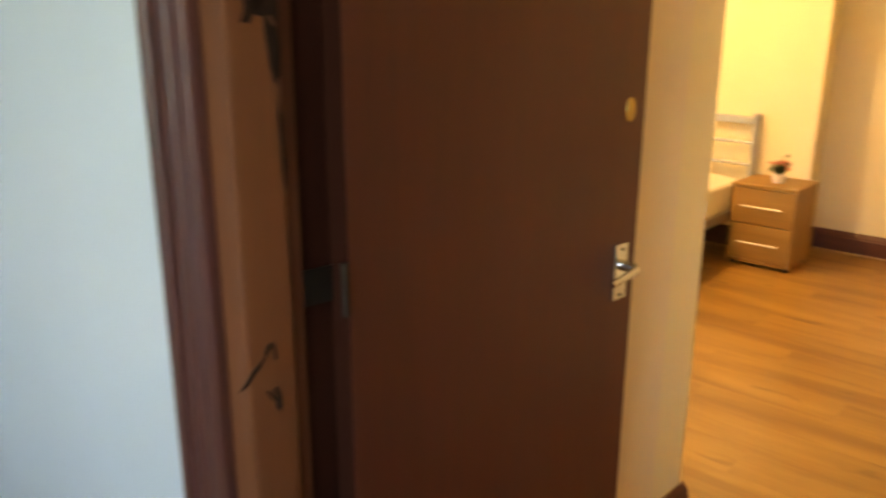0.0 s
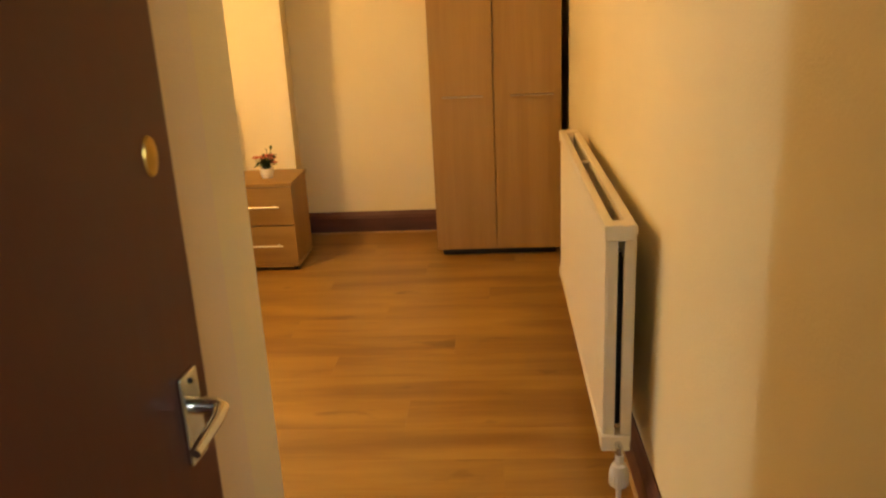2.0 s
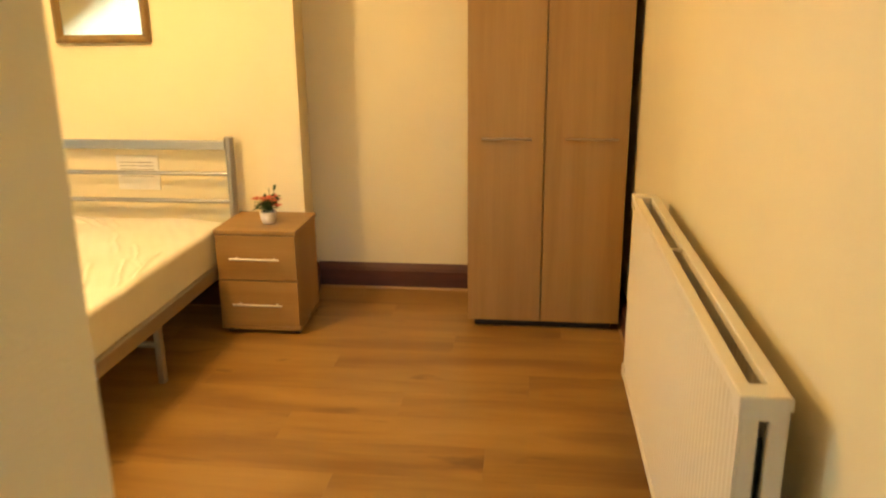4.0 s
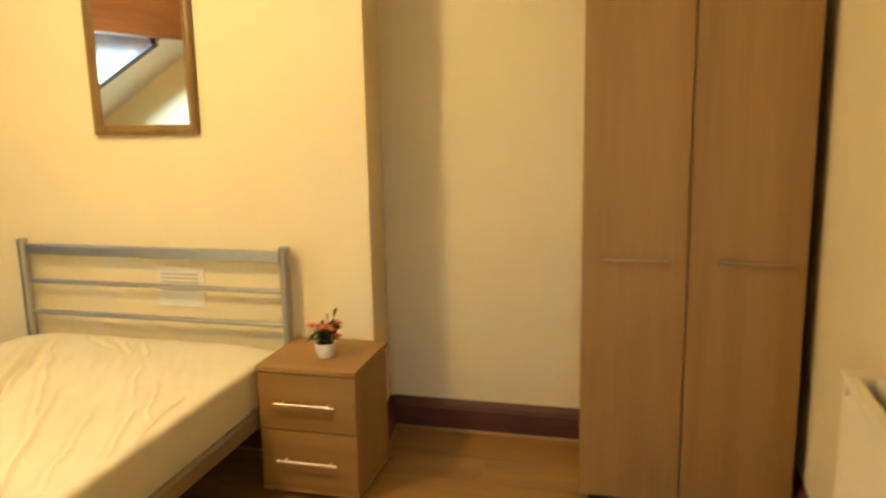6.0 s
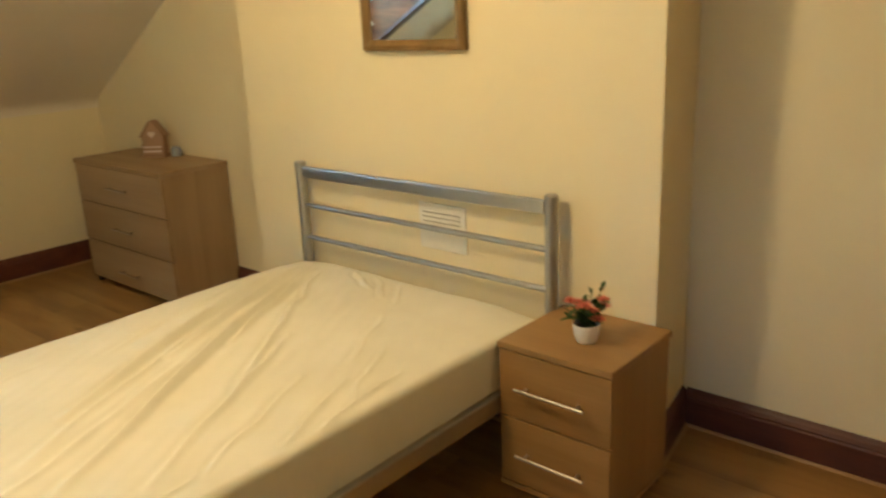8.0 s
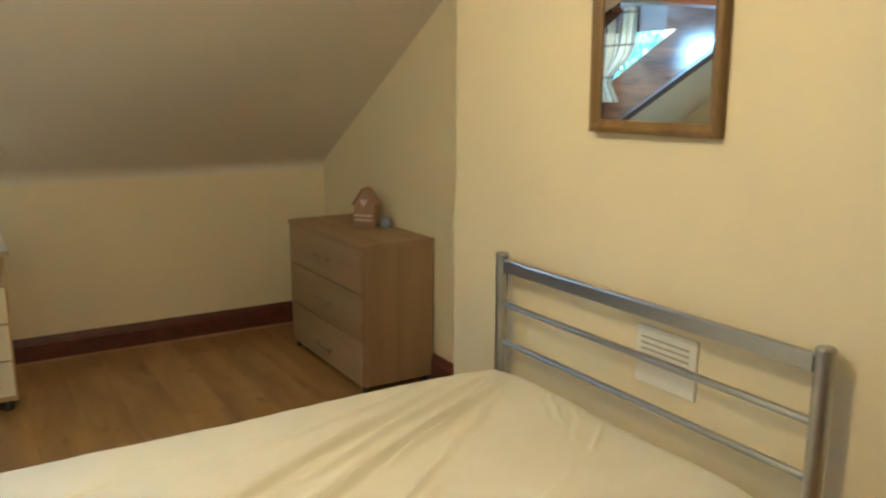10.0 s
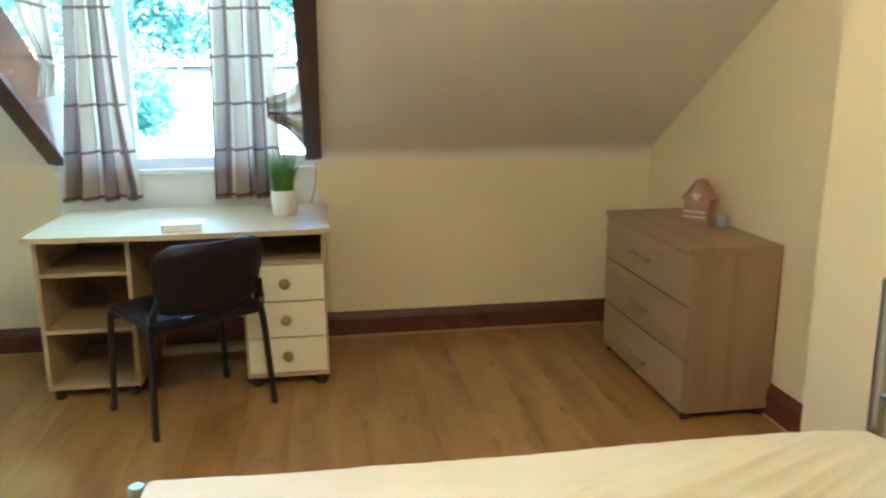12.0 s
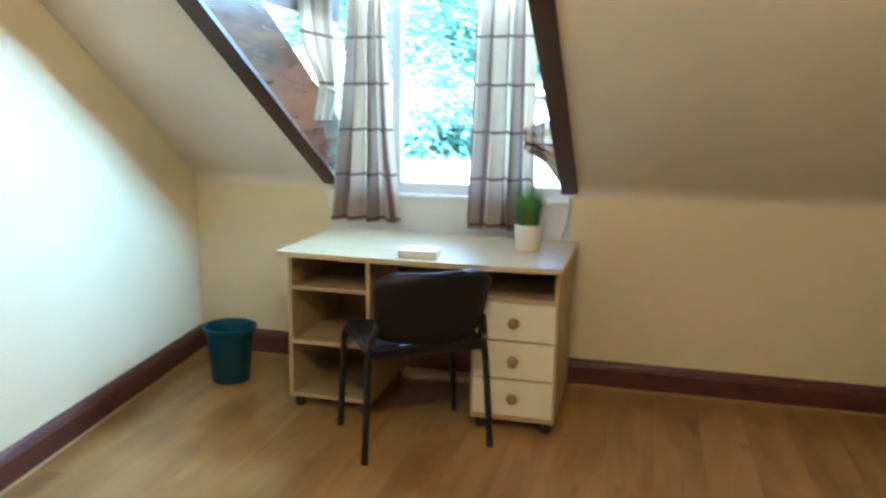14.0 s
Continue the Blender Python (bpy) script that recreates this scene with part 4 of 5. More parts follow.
# ---- pendant lamp ----
pend = thing("pendant_lamp", "plain white pendant lamp hanging under the ceiling", "ceiling lamp", (LAMP[0], LAMP[1], Z_CEIL))
part("ceiling_rose", lathe(bmesh.new(), [(0, 0), (0.045, 0), (0.042, -0.015), (0.012, -0.03), (0, -0.03)], (LAMP[0], LAMP[1], Z_CEIL), 20), M_PLASTIC, pend)
part("cord", tube(bmesh.new(), [(LAMP[0], LAMP[1], Z_CEIL - 0.02), (LAMP[0], LAMP[1], LAMP[2] + 0.12)], 0.004, 8), M_PLASTIC, pend)
part("holder", lathe(bmesh.new(), [(0, 0.14), (0.014, 0.135), (0.020, 0.10), (0.018, 0.075), (0, 0.075)], LAMP, 16), M_PLASTIC, pend)

# ---- desk ----
DX, DY = (-4.44, -3.733), (1.468, 2.705)
F = -3.848  # front of the pedestals
desk = thing("desk", "pale beech desk with open shelves and three cream drawers", "desk", (-4.15, 2.07, 0))


def desk_top():
    """A slab whose front edge bows forward a little, with rounded corners."""
    pts = [(DX[0], DY[0]), (DX[0], DY[1])]
    n = 16
    for k in range(n + 1):
        t = k / n
        pts.append((DX[1] - 0.012 + 0.02 * math.sin(math.pi * t) - 0.010 * (1 if k in (0, n) else 0), DY[1] - (DY[1] - DY[0]) * t))
    bm = prism(pts, 0.718, 0.740)
    bmesh.ops.bevel(bm, geom=[e for e in bm.edges if abs(e.verts[0].co.z - e.verts[1].co.z) < 1e-5], offset=0.003, segments=2, affect="EDGES")
    return bm


part("top", desk_top(), M_DESKTOP, desk, "pale laminate desk top")
T = 0.018
L0, L1, R0, R1 = DY[0] + 0.010, 1.865, 2.322, DY[1] - 0.020
for y in (L0, L1 - T, R0, R1 - T):
    part("side_panel", B(DX[0] + 0.02, F, y, y + T, 0.045, 0.718, r=0.0015), M_DESK, desk)
for z in (0.045, 0.298, 0.548):
    part("shelf", B(DX[0] + 0.03, F - 0.004, L0 + T, L1 - T, z, z + T, r=0.0015), M_DESK, desk)
part("back_panel", B(DX[0] + 0.022, DX[0] + 0.030, L0 + T, L1 - T, 0.063, 0.718), M_DESKDARK, desk, "brown hardboard back")
part("back_panel", B(DX[0] + 0.022, DX[0] + 0.030, R0 + T, R1 - T, 0.063, 0.718), M_DESKDARK, desk)
part("modesty_panel", B(DX[0] + 0.16, DX[0] + 0.176, L1, R0, 0.36, 0.716), M_DESKDARK, desk, "brown panel closing the knee space")
for z in (0.045, 0.565):
    part("shelf", B(DX[0] + 0.03, F - 0.004, R0 + T, R1 - T, z, z + T, r=0.0015), M_DESK, desk)
for z0 in (0.068, 0.235, 0.402):
    d = part("drawer", B(F - 0.018, F + 0.002, R0 + T - 0.008, R1 - T + 0.008, z0, z0 + 0.160, r=0.002), M_DRAWER, desk, "cream drawer front")
    kn = lathe(bmesh.new(), [(0.0, 0.026), (0.012, 0.025), (0.021, 0.020), (0.023, 0.014), (0.014, 0.007), (0.011, 0.0), (0.0, 0.0)], (0, 0, 0), 20)
    kn.transform(Matrix.Translation((F + 0.002, (R0 + R1) / 2, z0 + 0.08)) @ Matrix.Rotation(math.pi / 2, 4, "Y"))
    part("knob", kn, M_KNOB, d, "round turned wooden knob", True)
for y in (L0 + 0.04, L1 - 0.04, R0 + 0.04, R1 - 0.04):
    for x in (F - 0.03, DX[0] + 0.07):
        part("castor", lathe(bmesh.new(), [(0, 0), (0.022, 0), (0.024, 0.006), (0.024, 0.038), (0.02, 0.045), (0, 0.045)], (x, y, 0), 14), M_BLACKPLASTIC, desk, "black plastic foot")

# ---- chair (built at the origin facing +y, then set down) ----
chair = thing("office_chair", "black stacking chair with padded back and steel legs", "chair")
seat = soft_block(-0.235, 0.235, -0.205, 0.215, 0.425, 0.468, 0.018, 12, 12, lambda x, y: 0.008 * math.cos(3 * x) * math.cos(3 * y) - 0.01)
part("seat", seat, M_BLACKCLOTH, chair, "black padded seat", True)
part("seat_pan", B(-0.225, 0.225, -0.195, 0.205, 0.412, 0.428, r=0.005), M_BLACKPLASTIC, chair, "black plastic under-seat shell")


def chair_back():
    """A padded back, bowed round the sitter, with rounded top corners and a slight lean."""
    bm = bmesh.new()
    n, rows = 24, 16
    faces = []
    for side in (0, 1):
        grid = []
        for j in range(rows + 1):
            v = j / rows
            z = 0.470 + 0.290 * v
            half = 0.237 - 0.03 * (1 - v) ** 2
            cut = 0.0
            if v > 0.75:
                cut = 0.085 * (1 - math.sqrt(max(0, 1 - ((v - 0.75) / 0.25) ** 2)))
            if v < 0.2:
                cut = 0.06 * (1 - math.sqrt(max(0, 1 - ((0.2 - v) / 0.2) ** 2)))
            line = []
            for i in range(n + 1):
                u = -1 + 2 * i / n
                x = u * (half - cut)
                y = -0.235 - 0.065 * v + 0.055 * u * u
                edge = max(abs(u), abs(2 * v - 1)) ** 8
                thick = (0.040 if side == 0 else 0.0) * (1 - 0.8 * edge)
                line.append(bm.verts.new((x, y - (0.012 if side else 0) * (1 - edge) + thick, z)))
            grid.append(line)
        faces.append(grid)
        for a, b in zip(grid, grid[1:]):
            for k in range(n):
                bm.faces.new((a[k], a[k + 1], b[k + 1], b[k]))
    a, b = faces
    ring = lambda g: g[0] + [r[-1] for r in g[1:]] + g[-1][-2::-1] + [r[0] for r in g[-2:0:-1]]
    ra, rb = ring(a), ring(b)
    for k in range(len(ra)):
        bm.faces.new((ra[k], ra[(k + 1) % len(ra)], rb[(k + 1) % len(rb)], rb[k]))
    return bm


part("backrest", chair_back(), M_BLACKCLOTH, chair, "black padded backrest", True)
for s in (-1, 1):
    # rear leg carries on up to hold the back; front leg bends into the seat rail
    part("rear_leg", tube(bmesh.new(), [(s * 0.265, -0.205, 0.0), (s * 0.245, -0.185, 0.36), (s * 0.238, -0.175, 0.44), (s * 0.228, -0.195, 0.50), (s * 0.210, -0.222, 0.56)], 0.0135, 12), M_BLACKSTEEL, chair, "black oval steel leg", True)
    part("front_leg", tube(bmesh.new(), [(s * 0.262, 0.205, 0.0), (s * 0.246, 0.195, 0.39), (s * 0.243, 0.188, 0.425), (s * 0.240, 0.17, 0.440), (s * 0.238, -0.175, 0.440)], 0.0135, 12), M_BLACKSTEEL, chair, "black oval steel leg", True)
    bk = B(s * 0.232 - 0.014, s * 0.232 + 0.014, -0.20, -0.16, 0.455, 0.50, r=0.004)
    part("back_bracket", bk, M_CHROME if s > 0 else M_BLACKPLASTIC, chair, "bracket between seat and back")
    for y in (-0.205, 0.205):
        part("leg_tip", lathe(bmesh.new(), [(0, 0), (0.0145, 0), (0.0148, 0.03), (0.0135, 0.036), (0, 0.036)], (s * 0.264, y, 0), 12), M_BLACKPLASTIC, chair)
for y in (-0.15, 0.16):
    part("cross_rail", tube(bmesh.new(), [(-0.24, y, 0.415), (0.24, y, 0.415)], 0.010, 10), M_BLACKSTEEL, chair)
chair.matrix_basis = pose(-3.692, 2.112, 0, 0, 0, 125)

# ---- things on desk, chest, bedside and floor ----
bin_ = thing("waste_bin", "teal plastic waste paper bin standing by the skirting", "waste bin", (-4.085, 1.045, 0))
shell = lathe(bmesh.new(), [(0, 0.0), (0.088, 0.0), (0.092, 0.006), (0.114, 0.240), (0.124, 0.262), (0.133, 0.268), (0.134, 0.276), (0.128, 0.281), (0.119, 0.276), (0.109, 0.240), (0.086, 0.012), (0, 0.012)], (-4.085, 1.045, 0), 40)
part("shell", shell, M_TEAL, bin_, "", True)
part("rim_band", lathe(bmesh.new(), [(0.1125, 0.226), (0.1165, 0.227), (0.1175, 0.236), (0.1135, 0.237)], (-4.085, 1.045, 0), 40), M_TEAL, bin_, "", True)

PL = (-4.143, 2.505, 0.740)
plant = thing("grass_plant", "artificial green grass in a white ceramic pot", "plant", PL)
part("pot", lathe(bmesh.new(), [(0, 0), (0.050, 0), (0.053, 0.004), (0.060, 0.108), (0.060, 0.114), (0.055, 0.114), (0.052, 0.09), (0, 0.09)], PL, 32), M_POT, plant, "white ceramic pot", True)
part("soil", lathe(bmesh.new(), [(0, 0.104), (0.03, 0.102), (0.0535, 0.098)], PL, 24), M_SOIL, plant)
rnd = random.Random(5)
blades = bmesh.new()
for k in range(420):
    a, r0 = rnd.random() * 6.283, 0.046 * math.sqrt(rnd.random())
    h, lean = 0.12 + 0.12 * rnd.random(), 0.020 + 0.095 * rnd.random() * (r0 / 0.046)
    bx, by, w = PL[0] + r0 * math.cos(a), PL[1] + r0 * math.sin(a), 0.0016 + 0.0014 * rnd.random()
    a += rnd.uniform(-0.5, 0.5)
    sx, sy = -math.sin(a + rnd.uniform(-1, 1)) * w, math.cos(a) * w
    prev = None
    for i in range(5):
        t = i / 4
        cx, cy, cz = bx + lean * t * t * math.cos(a), by + lean * t * t * math.sin(a), PL[2] + 0.095 + h * t * (1 - 0.12 * t)
        f = 1 - 0.85 * t
        pair = (blades.verts.new((cx - sx * f, cy - sy * f, cz)), blades.verts.new((cx + sx * f, cy + sy * f, cz)))
        if prev:
            blades.faces.new((prev[0], prev[1], pair[1], pair[0]))
        prev = pair
g = part("grass_tuft", blades, M_GRASS, plant, "dense thin green blades")
g["kind"] = "stuff"

FP = (-0.752, 3.945, 0.492)
flower = thing("flower_pot", "small white pot of coral artificial flowers", "plant", FP)
part("pot", lathe(bmesh.new(), [(0, 0), (0.025, 0), (0.029, 0.004), (0.036, 0.025), (0.039, 0.050), (0.039, 0.055), (0.035, 0.055), (0.033, 0.042), (0, 0.042)], FP, 28), M_POT, flower, "white ceramic pot", True)
part("soil", lathe(bmesh.new(), [(0, 0.050), (0.034, 0.046)], FP, 16), M_SOIL, flower)
leaves, stems = bmesh.new(), bmesh.new()
tips = []
for k in range(18):
    a, spread = k * 2.4 + rnd.random(), 0.014 + 0.056 * rnd.random()
    tall = 0.155 if k in (3, 8) else 0.068 + 0.055 * rnd.random()
    top = (FP[0] + spread * math.cos(a), FP[1] + spread * math.sin(a), FP[2] + tall)
    tips.append(top)
    tube(stems, arc((FP[0] + 0.01 * math.cos(a), FP[1] + 0.01 * math.sin(a), FP[2] + 0.05), top, (0, 0, 0.008), 3), 0.0013, 5)
part("stem_bunch", stems, M_LEAF, flower)


def leaf(bm, at, a, tilt, size):
    """One pointed leaf, folded a little along its rib."""
    m = Matrix.Translation(at) @ Matrix.Rotation(a, 4, "Z") @ Matrix.Rotation(-tilt, 4, "Y")
    rib = [bm.verts.new(m @ Vector((size * t, 0, 0.06 * size * math.sin(3 * t)))) for t in (0, 0.35, 0.7, 1.0)]
    for s in (-1, 1):
        e = [bm.verts.new(m @ Vector((size * t, s * size * w, 0.10 * size))) for t, w in ((0.35, 0.24), (0.7, 0.19))]
        bm.faces.new((rib[0], rib[1], e[0])), bm.faces.new((rib[1], rib[2], e[1], e[0])), bm.faces.new((rib[2], rib[3], e[1]))


for k in range(190):
    b = tips[rnd.randrange(len(tips))]
    t = rnd.random()
    at = (FP[0] + (b[0] - FP[0]) * t, FP[1] + (b[1] - FP[1]) * t, FP[2] + 0.06 + (b[2] - FP[2] - 0.06) * t)
    leaf(leaves, at, rnd.random() * 6.283, rnd.uniform(-0.2, 1.2), 0.020 + 0.016 * rnd.random())
part("foliage", leaves, M_LEAF, flower)["kind"] = "stuff"
for k in (0, 1, 2, 4, 5, 6, 7, 9, 10, 11):
    c = Vector(tips[k]) + Vector((0, 0, 0.004))
    pb = bmesh.new()
    for ring_n, (r, lift, count) in enumerate(((0.010, 0.014, 4), (0.019, 0.008, 6), (0.026, 0.001, 7))):
        for i in range(count):
            leaf(pb, c + Vector((0, 0, lift * 0.4)), 6.283 * (i / count) + ring_n * 0.5, 1.15 - 0.42 * ring_n, r + 0.003)
    part("blossom", pb, M_PETAL if k % 3 else M_PETAL2, flower, "coral blossom" if k % 3 else "pale pink blossom")

# wooden bird house ornament
BH = Vector((-3.690, 4.345, 0.714))
bird = thing("birdhouse_ornament", "small unpainted wooden house ornament with a pale heart", "ornament", BH)
MB = Matrix.Translation(BH) @ Matrix.Rotation(radians(38), 4, "Z") @ Matrix.Diagonal((1.12, 1.1, 1.16, 1.0))


def bird_part(name, bm, mat, label="", parent=None):
    bm.transform(MB)
    return part(name, bm, mat, parent or bird, label)


gable = section([(-0.052, 0.0), (0.052, 0.0), (0.052, 0.095), (0.0, 0.165), (-0.052, 0.095)], -0.03, 0.03)
body = bird_part("body", gable, M_HOUSE)
for s in (-1, 1):
    roof = B(0, 0.092, -0.04, 0.04, 0, 0.008, r=0.002, m=Matrix.Translation((0, 0, 0.166)) @ Matrix.Scale(-s, 4, (1, 0, 0)) @ Matrix.Rotation(radians(53), 4, "Y"))
    bird_part("roof_side", roof, M_HOUSE)
bird_part("base", B(-0.062, 0.062, -0.048, 0.04, 0.0, 0.010, r=0.002), M_HOUSE)
for z in (0.026, 0.046):
    bird_part("rail", B(-0.050, 0.050, -0.046, -0.040, z, z + 0.009, r=0.001), M_HEART, "pale wooden rail")
for x in (-0.046, 0.046):
    bird_part("rail_post", B(x - 0.004, x + 0.004, -0.046, -0.038, 0.01, 0.062, r=0.001), M_HOUSE)
heart = []
for k in range(28):
    a = 2 * math.pi * k / 28
    heart.append((0.0011 * 16 * math.sin(a) ** 3, 0.108 + 0.0011 * (13 * math.cos(a) - 5 * math.cos(2 * a) - 2 * math.cos(3 * a) - math.cos(4 * a))))
bird_part("heart", section(heart, -0.035, -0.029), M_HEART, "pale heart on the gable")
trinket = thing("small_jar", "small blue-grey ceramic jar behind the ornament", "jar", (-3.590, 4.405, 0.714))
part("body", lathe(bmesh.new(), [(0, 0), (0.024, 0), (0.030, 0.012), (0.030, 0.034), (0.022, 0.046), (0.020, 0.052), (0.016, 0.050), (0, 0.044)], (-3.590, 4.405, 0.714), 24), M_BLUEGREY, trinket, "", True)

# note block on the desk
book = thing("notebook", "small cream notebook lying on the desk", "book", (0, 0, 0))
part("pages", B(-0.078, 0.078, -0.055, 0.055, 0.003, 0.029, r=0.001), M_PAPER, book, "cream page block")
part("cover", B(-0.081, 0.081, -0.058, 0.058, 0.029, 0.032, r=0.001), M_PAPER, book)
part("back_cover", B(-0.081, 0.081, -0.058, 0.058, 0.0, 0.003, r=0.001), M_COVER, book, "tan back cover")
part("spine", B(-0.083, -0.079, -0.058, 0.058, 0.0, 0.032, r=0.001), M_COVER, book)
book.matrix_basis = pose(-3.835, 2.095, 0.740, 0, 0, 96)

# ---- curtains ----


def drape(y0, y1, x, z0, z1, folds, depth, gather, seed, cloth=1.35, flat=0.0):
    """Hanging cloth from z1 down to z0 with soft folds; gather(v) squeezes and shifts it: (centre shift, width factor)."""
    bm = bmesh.new()
    uv = bm.loops.layers.uv.new("cloth")
    nu, nv = 110, 40
    rows = []
    for j in range(nv + 1):
        v = j / nv
        z = z1 + (z0 - z1) * v
        shift, squeeze = gather(v)
        row = []
        for i in range(nu + 1):
            u = i / nu
            ph = 2 * math.pi * folds * (u + 0.06 * noise.noise(Vector((u * 5, v * 1.3, seed))))
            y = (y0 + y1) / 2 + shift + (u - 0.5) * (y1 - y0) * squeeze + 0.012 * math.sin(ph * 2 + 1) * (0.4 + v)
            calm = min(1.0, 0.12 + (u / flat) ** 2) if flat else 1.0
            xx = x + calm * depth * (0.65 + 0.35 * v) * math.sin(ph) + 0.02 * noise.noise(Vector((u * 3, v * 2.5, seed + 7)))
            row.append((bm.verts.new((xx, y, z - 0.004 * math.sin(ph))), u * (y1 - y0) * cloth, z))
        rows.append(row)
    for a, b in zip(rows, rows[1:]):
        for k in range(nu):
            quad = (a[k], a[k + 1], b[k + 1], b[k])
            f = bm.faces.new([q[0] for q in quad])
            f.smooth = True
            for loop, q in zip(f.loops, quad):
                loop[uv].uv = (q[1], q[2])
    bmesh.ops.solidify(bm, geom=bm.faces[:], thickness=0.0015)
    return bm


rail = thing("curtain_rail", "white curtain rail across the dormer window", "curtain rail", (-4.47, 2.03, 1.93))
part("rail", tube(bmesh.new(), [(-4.47, IN[0] - 0.02, 1.93), (-4.47, IN[1] + 0.02, 1.93)], 0.009, 10), M_WHITE, rail)
for y in (IN[0] + 0.01, IN[1] - 0.01):
    part("bracket", B(-4.56, -4.465, y - 0.008, y + 0.008, 1.925, 1.955), M_WHITE, rail)


def curtain(name, label, *args):
    th = thing(name, label, "curtain", (args[2], args[0], args[3]), "dormer curtains")
    return part("cloth", drape(*args), M_CURTAIN, th, "", True)


curtain("curtain", "checked beige curtain with dark red bars hanging straight", 1.430, 1.800, -4.455, 0.780, 1.93, 3.6, 0.034, lambda v: (0.012 * (1 - v), 0.52 + 0.48 * v**1.4), 1.0)
curtain("curtain", "checked beige curtain with dark red bars beside the plant", 2.140, 2.480, -4.455, 0.775, 1.93, 3.2, 0.034, lambda v: (0.02 * (1 - v), 0.86 + 0.14 * v), 9.0, 1.35, 0.42)


def side_drape(x0, x1, y, z0, z1, waist, seed):
    """A short side curtain pulled in at the waist, hanging in front of a cheek pane."""
    bm = drape(x0, x1, y, z0, z1, 3.5, 0.022, lambda v: (-0.10 * math.exp(-((v - waist) / 0.22) ** 2), 1 - 0.62 * math.exp(-((min(v, waist + 0.08) - waist) / 0.25) ** 2)), seed)
    for vert in bm.verts:
        vert.co.x, vert.co.y = vert.co.y, vert.co.x
    return bm


for y, seed in ((IN[0] - 0.005, 3.0), (IN[1] + 0.005, 6.0)):
    th = thing("side_curtain", "short checked curtain tied back over the dormer's cheek", "curtain", (-4.36, y, 1.1), "dormer curtains")
    part("cloth", side_drape(-4.45, -4.06, y, 1.29, 1.95, 0.78, seed), M_CURTAIN, th, "", True)
    part("tie_band", tube(bmesh.new(), [(-4.40 + 0.055 * math.cos(a), y + 0.03 * math.sin(a), 1.432 + 0.01 * math.cos(a)) for a in [2 * math.pi * k / 16 for k in range(17)]], 0.010, 8), M_CURTAIN, th, "gathered tie-back band")

def swag(p, q, drop_p, drop_q, sag):
    """Gathered cloth strung from p to q, hanging by drop_p and drop_q, with folds running along it."""
    bm = bmesh.new()
    uv = bm.loops.layers.uv.new("cloth")
    p, q = Vector(p), Vector(q)
    rows = []
    for j in range(15):
        v = j / 14
        line = []
        for i in range(25):
            u = i / 24
            drop = drop_p + (drop_q - drop_p) * u
            at = p.lerp(q, u) + Vector((0.020 * math.sin(v * 15 + u * 2), 0, -drop * v - sag * math.sin(math.pi * u) * (0.4 + 0.6 * v)))
            line.append((bm.verts.new(at), u * 0.25, at.z + 0.05))
        rows.append(line)
    for a, b in zip(rows, rows[1:]):
        for k in range(24):
            quad = (a[k], a[k + 1], b[k + 1], b[k])
            f = bm.faces.new([w[0] for w in quad])
            for loop, w in zip(f.loops, quad):
                loop[uv].uv = (w[1], w[2])
    bmesh.ops.solidify(bm, geom=bm.faces[:], thickness=0.0015)
    return bm


swag_th = thing("curtain_tieback", "bunched end of checked curtain pulled to the dormer board", "curtain", (-4.43, 2.45, 1.2), "dormer curtains")
part("cloth", swag((-4.44, 2.43, 1.27), (-4.40, 2.615, 1.36), 0.10, 0.22, 0.03), M_CURTAIN, swag_th, "", True)
part("loose_end", swag((-4.41, 2.47, 1.20), (-4.40, 2.61, 1.13), 0.05, 0.12, -0.02), M_CURTAIN, swag_th, "", True)

# a lead hanging behind the plant
cable = thing("cable", "thin grey cable hanging from the sill to the desk", "cable", (-4.54, 2.64, 0.75))
part("lead", tube(bmesh.new(), arc((-4.49, 2.655, 0.94), (-4.42, 2.625, 0.745), (0.012, 0.012, 0), 8), 0.004, 8), M_BLUEGREY, cable)

# ---- outside ----
GROUND = -5.2
gb = bmesh.new()
bmesh.ops.create_grid(gb, x_segments=2, y_segments=2, size=900, matrix=Matrix.Translation((0, 0, GROUND)))
structure("ground", gb, M_LAWN, "mown green lawn reaching to the horizon", "ground")
outhouse = thing("house", "low white rendered house with a pale slate roof beyond the garden", "house", (-29.5, -6, GROUND), "houses beyond the garden")
hx, hy = (-32.0, -27.0), (-15.0, 3.6)
part("wall", B(hx[0], hx[1], hy[0], hy[1], GROUND, GROUND + 3.5), M_RENDER, outhouse)
rb = bmesh.new()
rx = (hx[0] + hx[1]) / 2
rv = [rb.verts.new(p) for p in ((hx[0] - 0.3, hy[0] - 0.3, GROUND + 3.4), (hx[1] + 0.3, hy[0] - 0.3, GROUND + 3.4), (hx[1] + 0.3, hy[1] + 0.3, GROUND + 3.4), (hx[0] - 0.3, hy[1] + 0.3, GROUND + 3.4), (rx, hy[0] - 0.3, GROUND + 4.45), (rx, hy[1] + 0.3, GROUND + 4.45))]
for f in ((0, 1, 4), (2, 3, 5), (1, 2, 5, 4), (3, 0, 4, 5), (3, 2, 1, 0)):
    rb.faces.new([rv[i] for i in f])
part("roof", rb, M_SLATE, outhouse)
for y in (-13.2, -10.0, -6.8, -4.1, -1.6, 1.2):
    w = part("window", B(hx[1] - 0.02, hx[1] + 0.05, y, y + 1.1, GROUND + 1.0, GROUND + 2.25), M_WHITE, outhouse)
    part("pane", B(hx[1] + 0.05, hx[1] + 0.06, y + 0.08, y + 1.02, GROUND + 1.08, GROUND + 2.17), M_PANE, w)

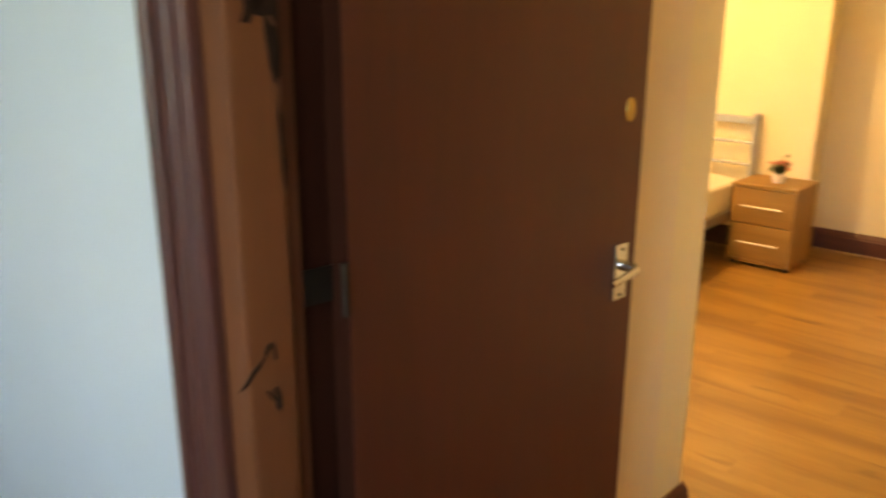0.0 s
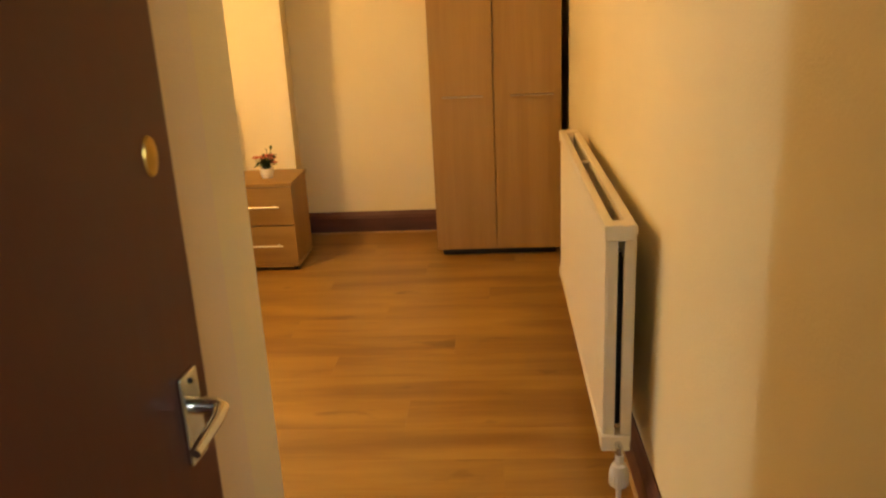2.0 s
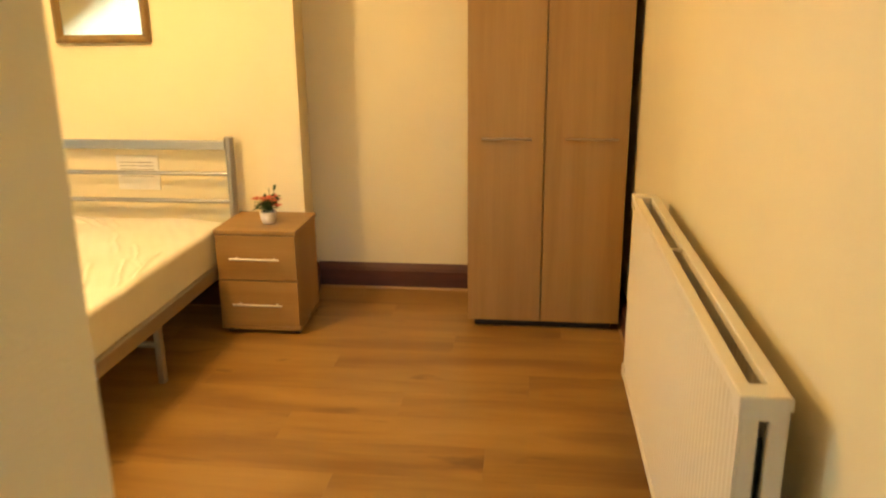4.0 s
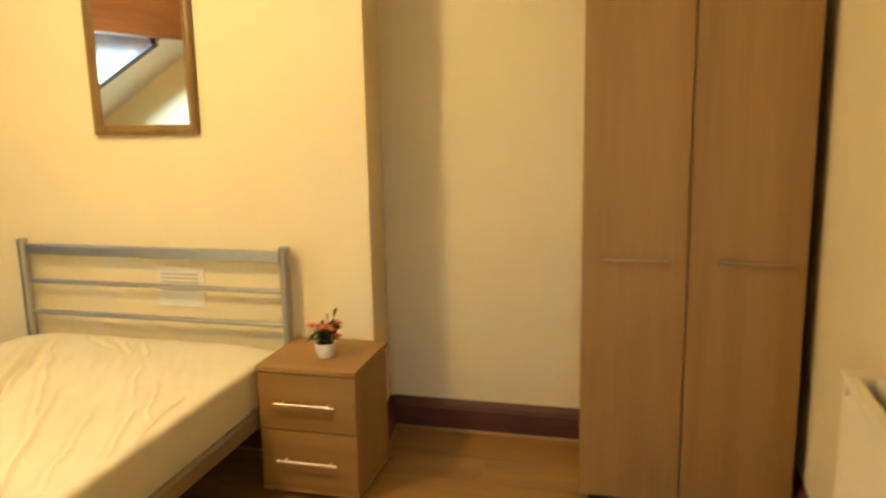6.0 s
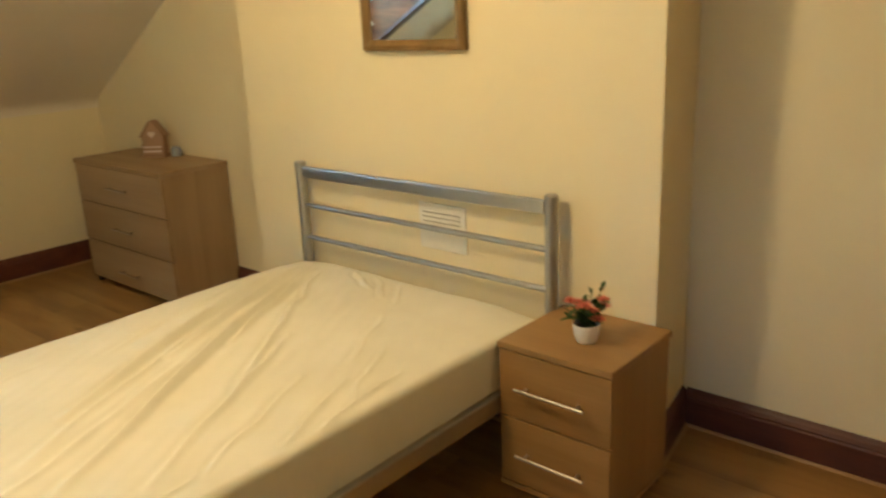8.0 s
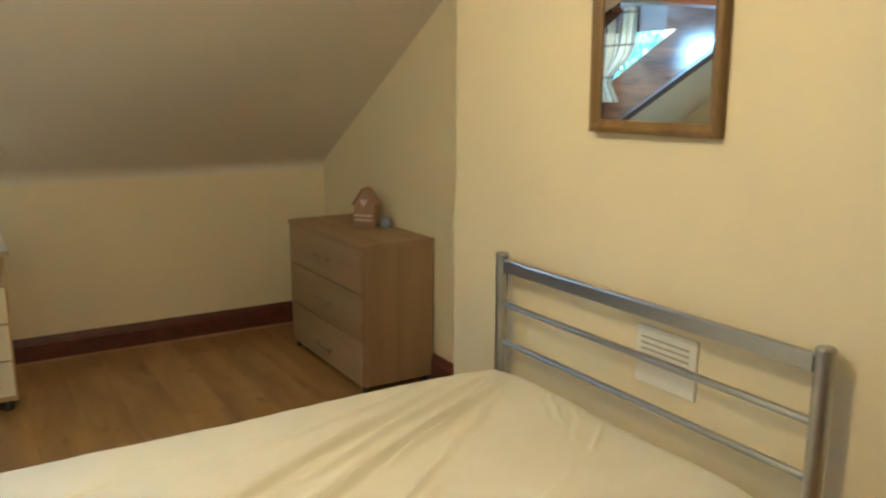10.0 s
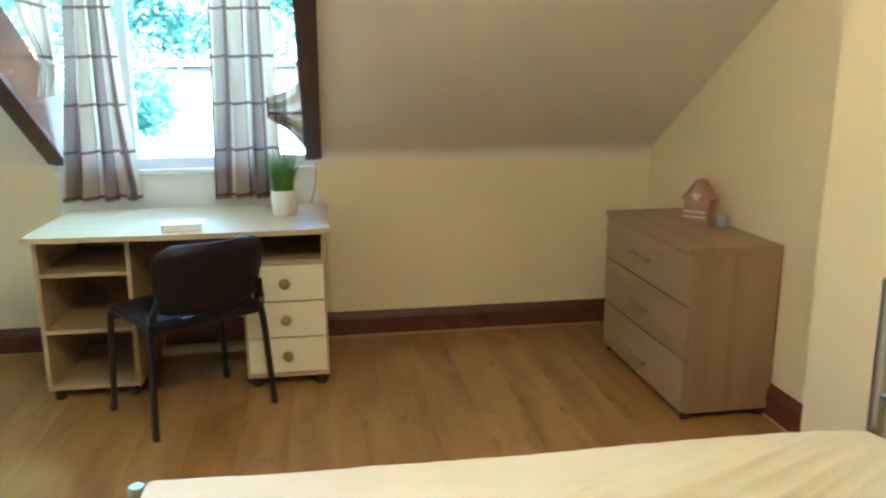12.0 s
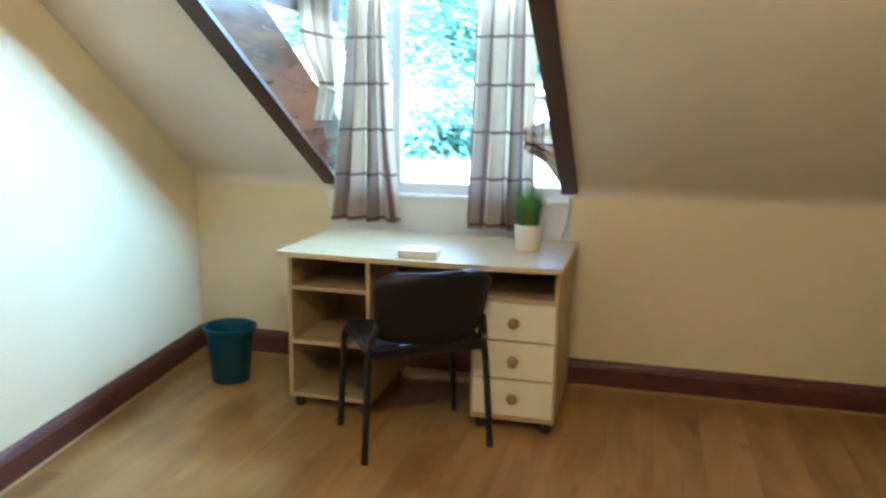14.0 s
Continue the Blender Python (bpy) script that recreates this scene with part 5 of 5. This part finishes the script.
flat_house = thing("house", "white flat-roofed house with a dark gutter behind the shrubs", "house", (-41.5, 3, GROUND), "houses beyond the garden")
part("wall", B(-45.0, -38.0, -3.2, 10.0, GROUND, GROUND + 6.78), M_RENDER, flat_house)
part("roof", B(-45.4, -37.5, -4.8, 10.4, GROUND + 6.98, GROUND + 7.22), M_RENDER, flat_house, "pale flat roof with a white fascia")
part("gutter", B(-45.3, -37.6, -4.7, 10.3, GROUND + 6.78, GROUND + 6.98), M_BLACKSTEEL, flat_house, "dark gutter under the fascia")
for y, z in ((-2.62, 3.9), (0.6, 3.9), (4.0, 3.9), (7.2, 3.9)):
    w = part("window", B(-38.02, -37.95, y, y + 0.95, GROUND + z, GROUND + z + 1.3), M_WHITE, flat_house)
    part("pane", B(-37.95, -37.94, y + 0.08, y + 0.87, GROUND + z + 0.08, GROUND + z + 1.22), M_BLUEGREY, w)


def tree(at, height, crown, seed):
    """A tapered trunk with forked limbs and a ragged crown of many small leaf clumps."""
    rnd = random.Random(seed)
    x, y, z = at
    t = thing("tree", "leafy green garden tree beyond the window", "tree", at, "garden trees")
    wood_bm = bmesh.new()
    top = Vector((x + rnd.uniform(-0.4, 0.4), y + rnd.uniform(-0.4, 0.4), z + height * 0.75))
    trunk = [Vector(at).lerp(top, k / 5) + Vector((rnd.uniform(-0.12, 0.12), rnd.uniform(-0.12, 0.12), 0)) * (k > 0) for k in range(6)]
    tube(wood_bm, trunk, 0.24, 9, [1.25, 1.0, 0.85, 0.65, 0.45, 0.2])
    ends = [top]
    for k in range(11):
        s = trunk[rnd.randrange(2, 5)]
        a = rnd.random() * 6.283
        e = s + Vector((crown * 0.75 * math.cos(a), crown * 0.75 * math.sin(a), height * rnd.uniform(0.08, 0.3))) * rnd.uniform(0.6, 1.0)
        tube(wood_bm, arc(s, e, (0, 0, 0.25), 4), 0.09, 6, [1, 0.8, 0.6, 0.4, 0.2])
        ends.append(e)
    part("trunk", wood_bm, M_BARK, t)
    verts, faces = [], []
    for k in range(13000):
        c = ends[rnd.randrange(len(ends))] + Vector((rnd.gauss(0, 1), rnd.gauss(0, 1), rnd.gauss(0, 0.75))) * crown * 0.24
        if c.z < z + height * 0.22:
            continue
        s = rnd.uniform(0.12, 0.26)
        u = Vector((rnd.gauss(0, 1), rnd.gauss(0, 1), rnd.gauss(0, 1))).normalized()
        w = u.cross(Vector((rnd.gauss(0, 1), rnd.gauss(0, 1), rnd.gauss(0, 1)))).normalized()
        n = len(verts)
        verts += [c - u * s, c - w * s * 0.5, c + u * s, c + w * s * 0.5]
        faces.append((n, n + 1, n + 2, n + 3))
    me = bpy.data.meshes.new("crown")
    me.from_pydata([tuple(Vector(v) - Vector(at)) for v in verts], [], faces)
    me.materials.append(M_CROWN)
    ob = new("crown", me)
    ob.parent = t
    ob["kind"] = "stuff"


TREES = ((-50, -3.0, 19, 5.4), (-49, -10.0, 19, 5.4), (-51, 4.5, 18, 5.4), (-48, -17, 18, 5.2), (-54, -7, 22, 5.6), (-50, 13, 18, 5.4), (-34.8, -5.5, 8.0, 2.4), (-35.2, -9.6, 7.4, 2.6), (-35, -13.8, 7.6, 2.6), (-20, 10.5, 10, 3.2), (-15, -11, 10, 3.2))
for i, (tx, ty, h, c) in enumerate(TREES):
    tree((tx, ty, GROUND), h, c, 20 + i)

# ---- floor planks, each a board of its own ----
PW, PL_LEN, GAP = 0.192, 1.285, 0.0003
floor = structure("floor", B(X_WIN - 0.05, X_RAD + 0.05, -0.165, Y_BACK + 0.1, -0.10, -0.0085), M_SUB, "laid oak laminate floor with long warm brown planks", "floor")


def plank_mesh(length):
    bm = B(0, length - GAP, 0, PW - GAP, -0.008, 0.0)
    bmesh.ops.bevel(bm, geom=[e for e in bm.edges if e.verts[0].co.z > -0.001 and e.verts[1].co.z > -0.001], offset=0.0002, segments=1, affect="EDGES")
    me = bpy.data.meshes.new("plank")
    bm.to_mesh(me)
    bm.free()
    me.materials.append(M_FLOOR)
    return me


plank_lengths = {}
row, y = 0, -0.165
while y < Y_BACK - 0.002:
    x = X_WIN
    first = PL_LEN * ((row * 0.37 + 0.21) % 1.0)
    first = max(first, 0.25)
    while x < X_RAD - 0.01:
        length = round(min(first if x == X_WIN else PL_LEN, X_RAD - x), 3)
        if length not in plank_lengths:
            plank_lengths[length] = plank_mesh(length)
        ob = new("plank", plank_lengths[length])
        ob.location = (x, y, 0)
        ob.parent = floor
        x += length
    y += PW
    row += 1
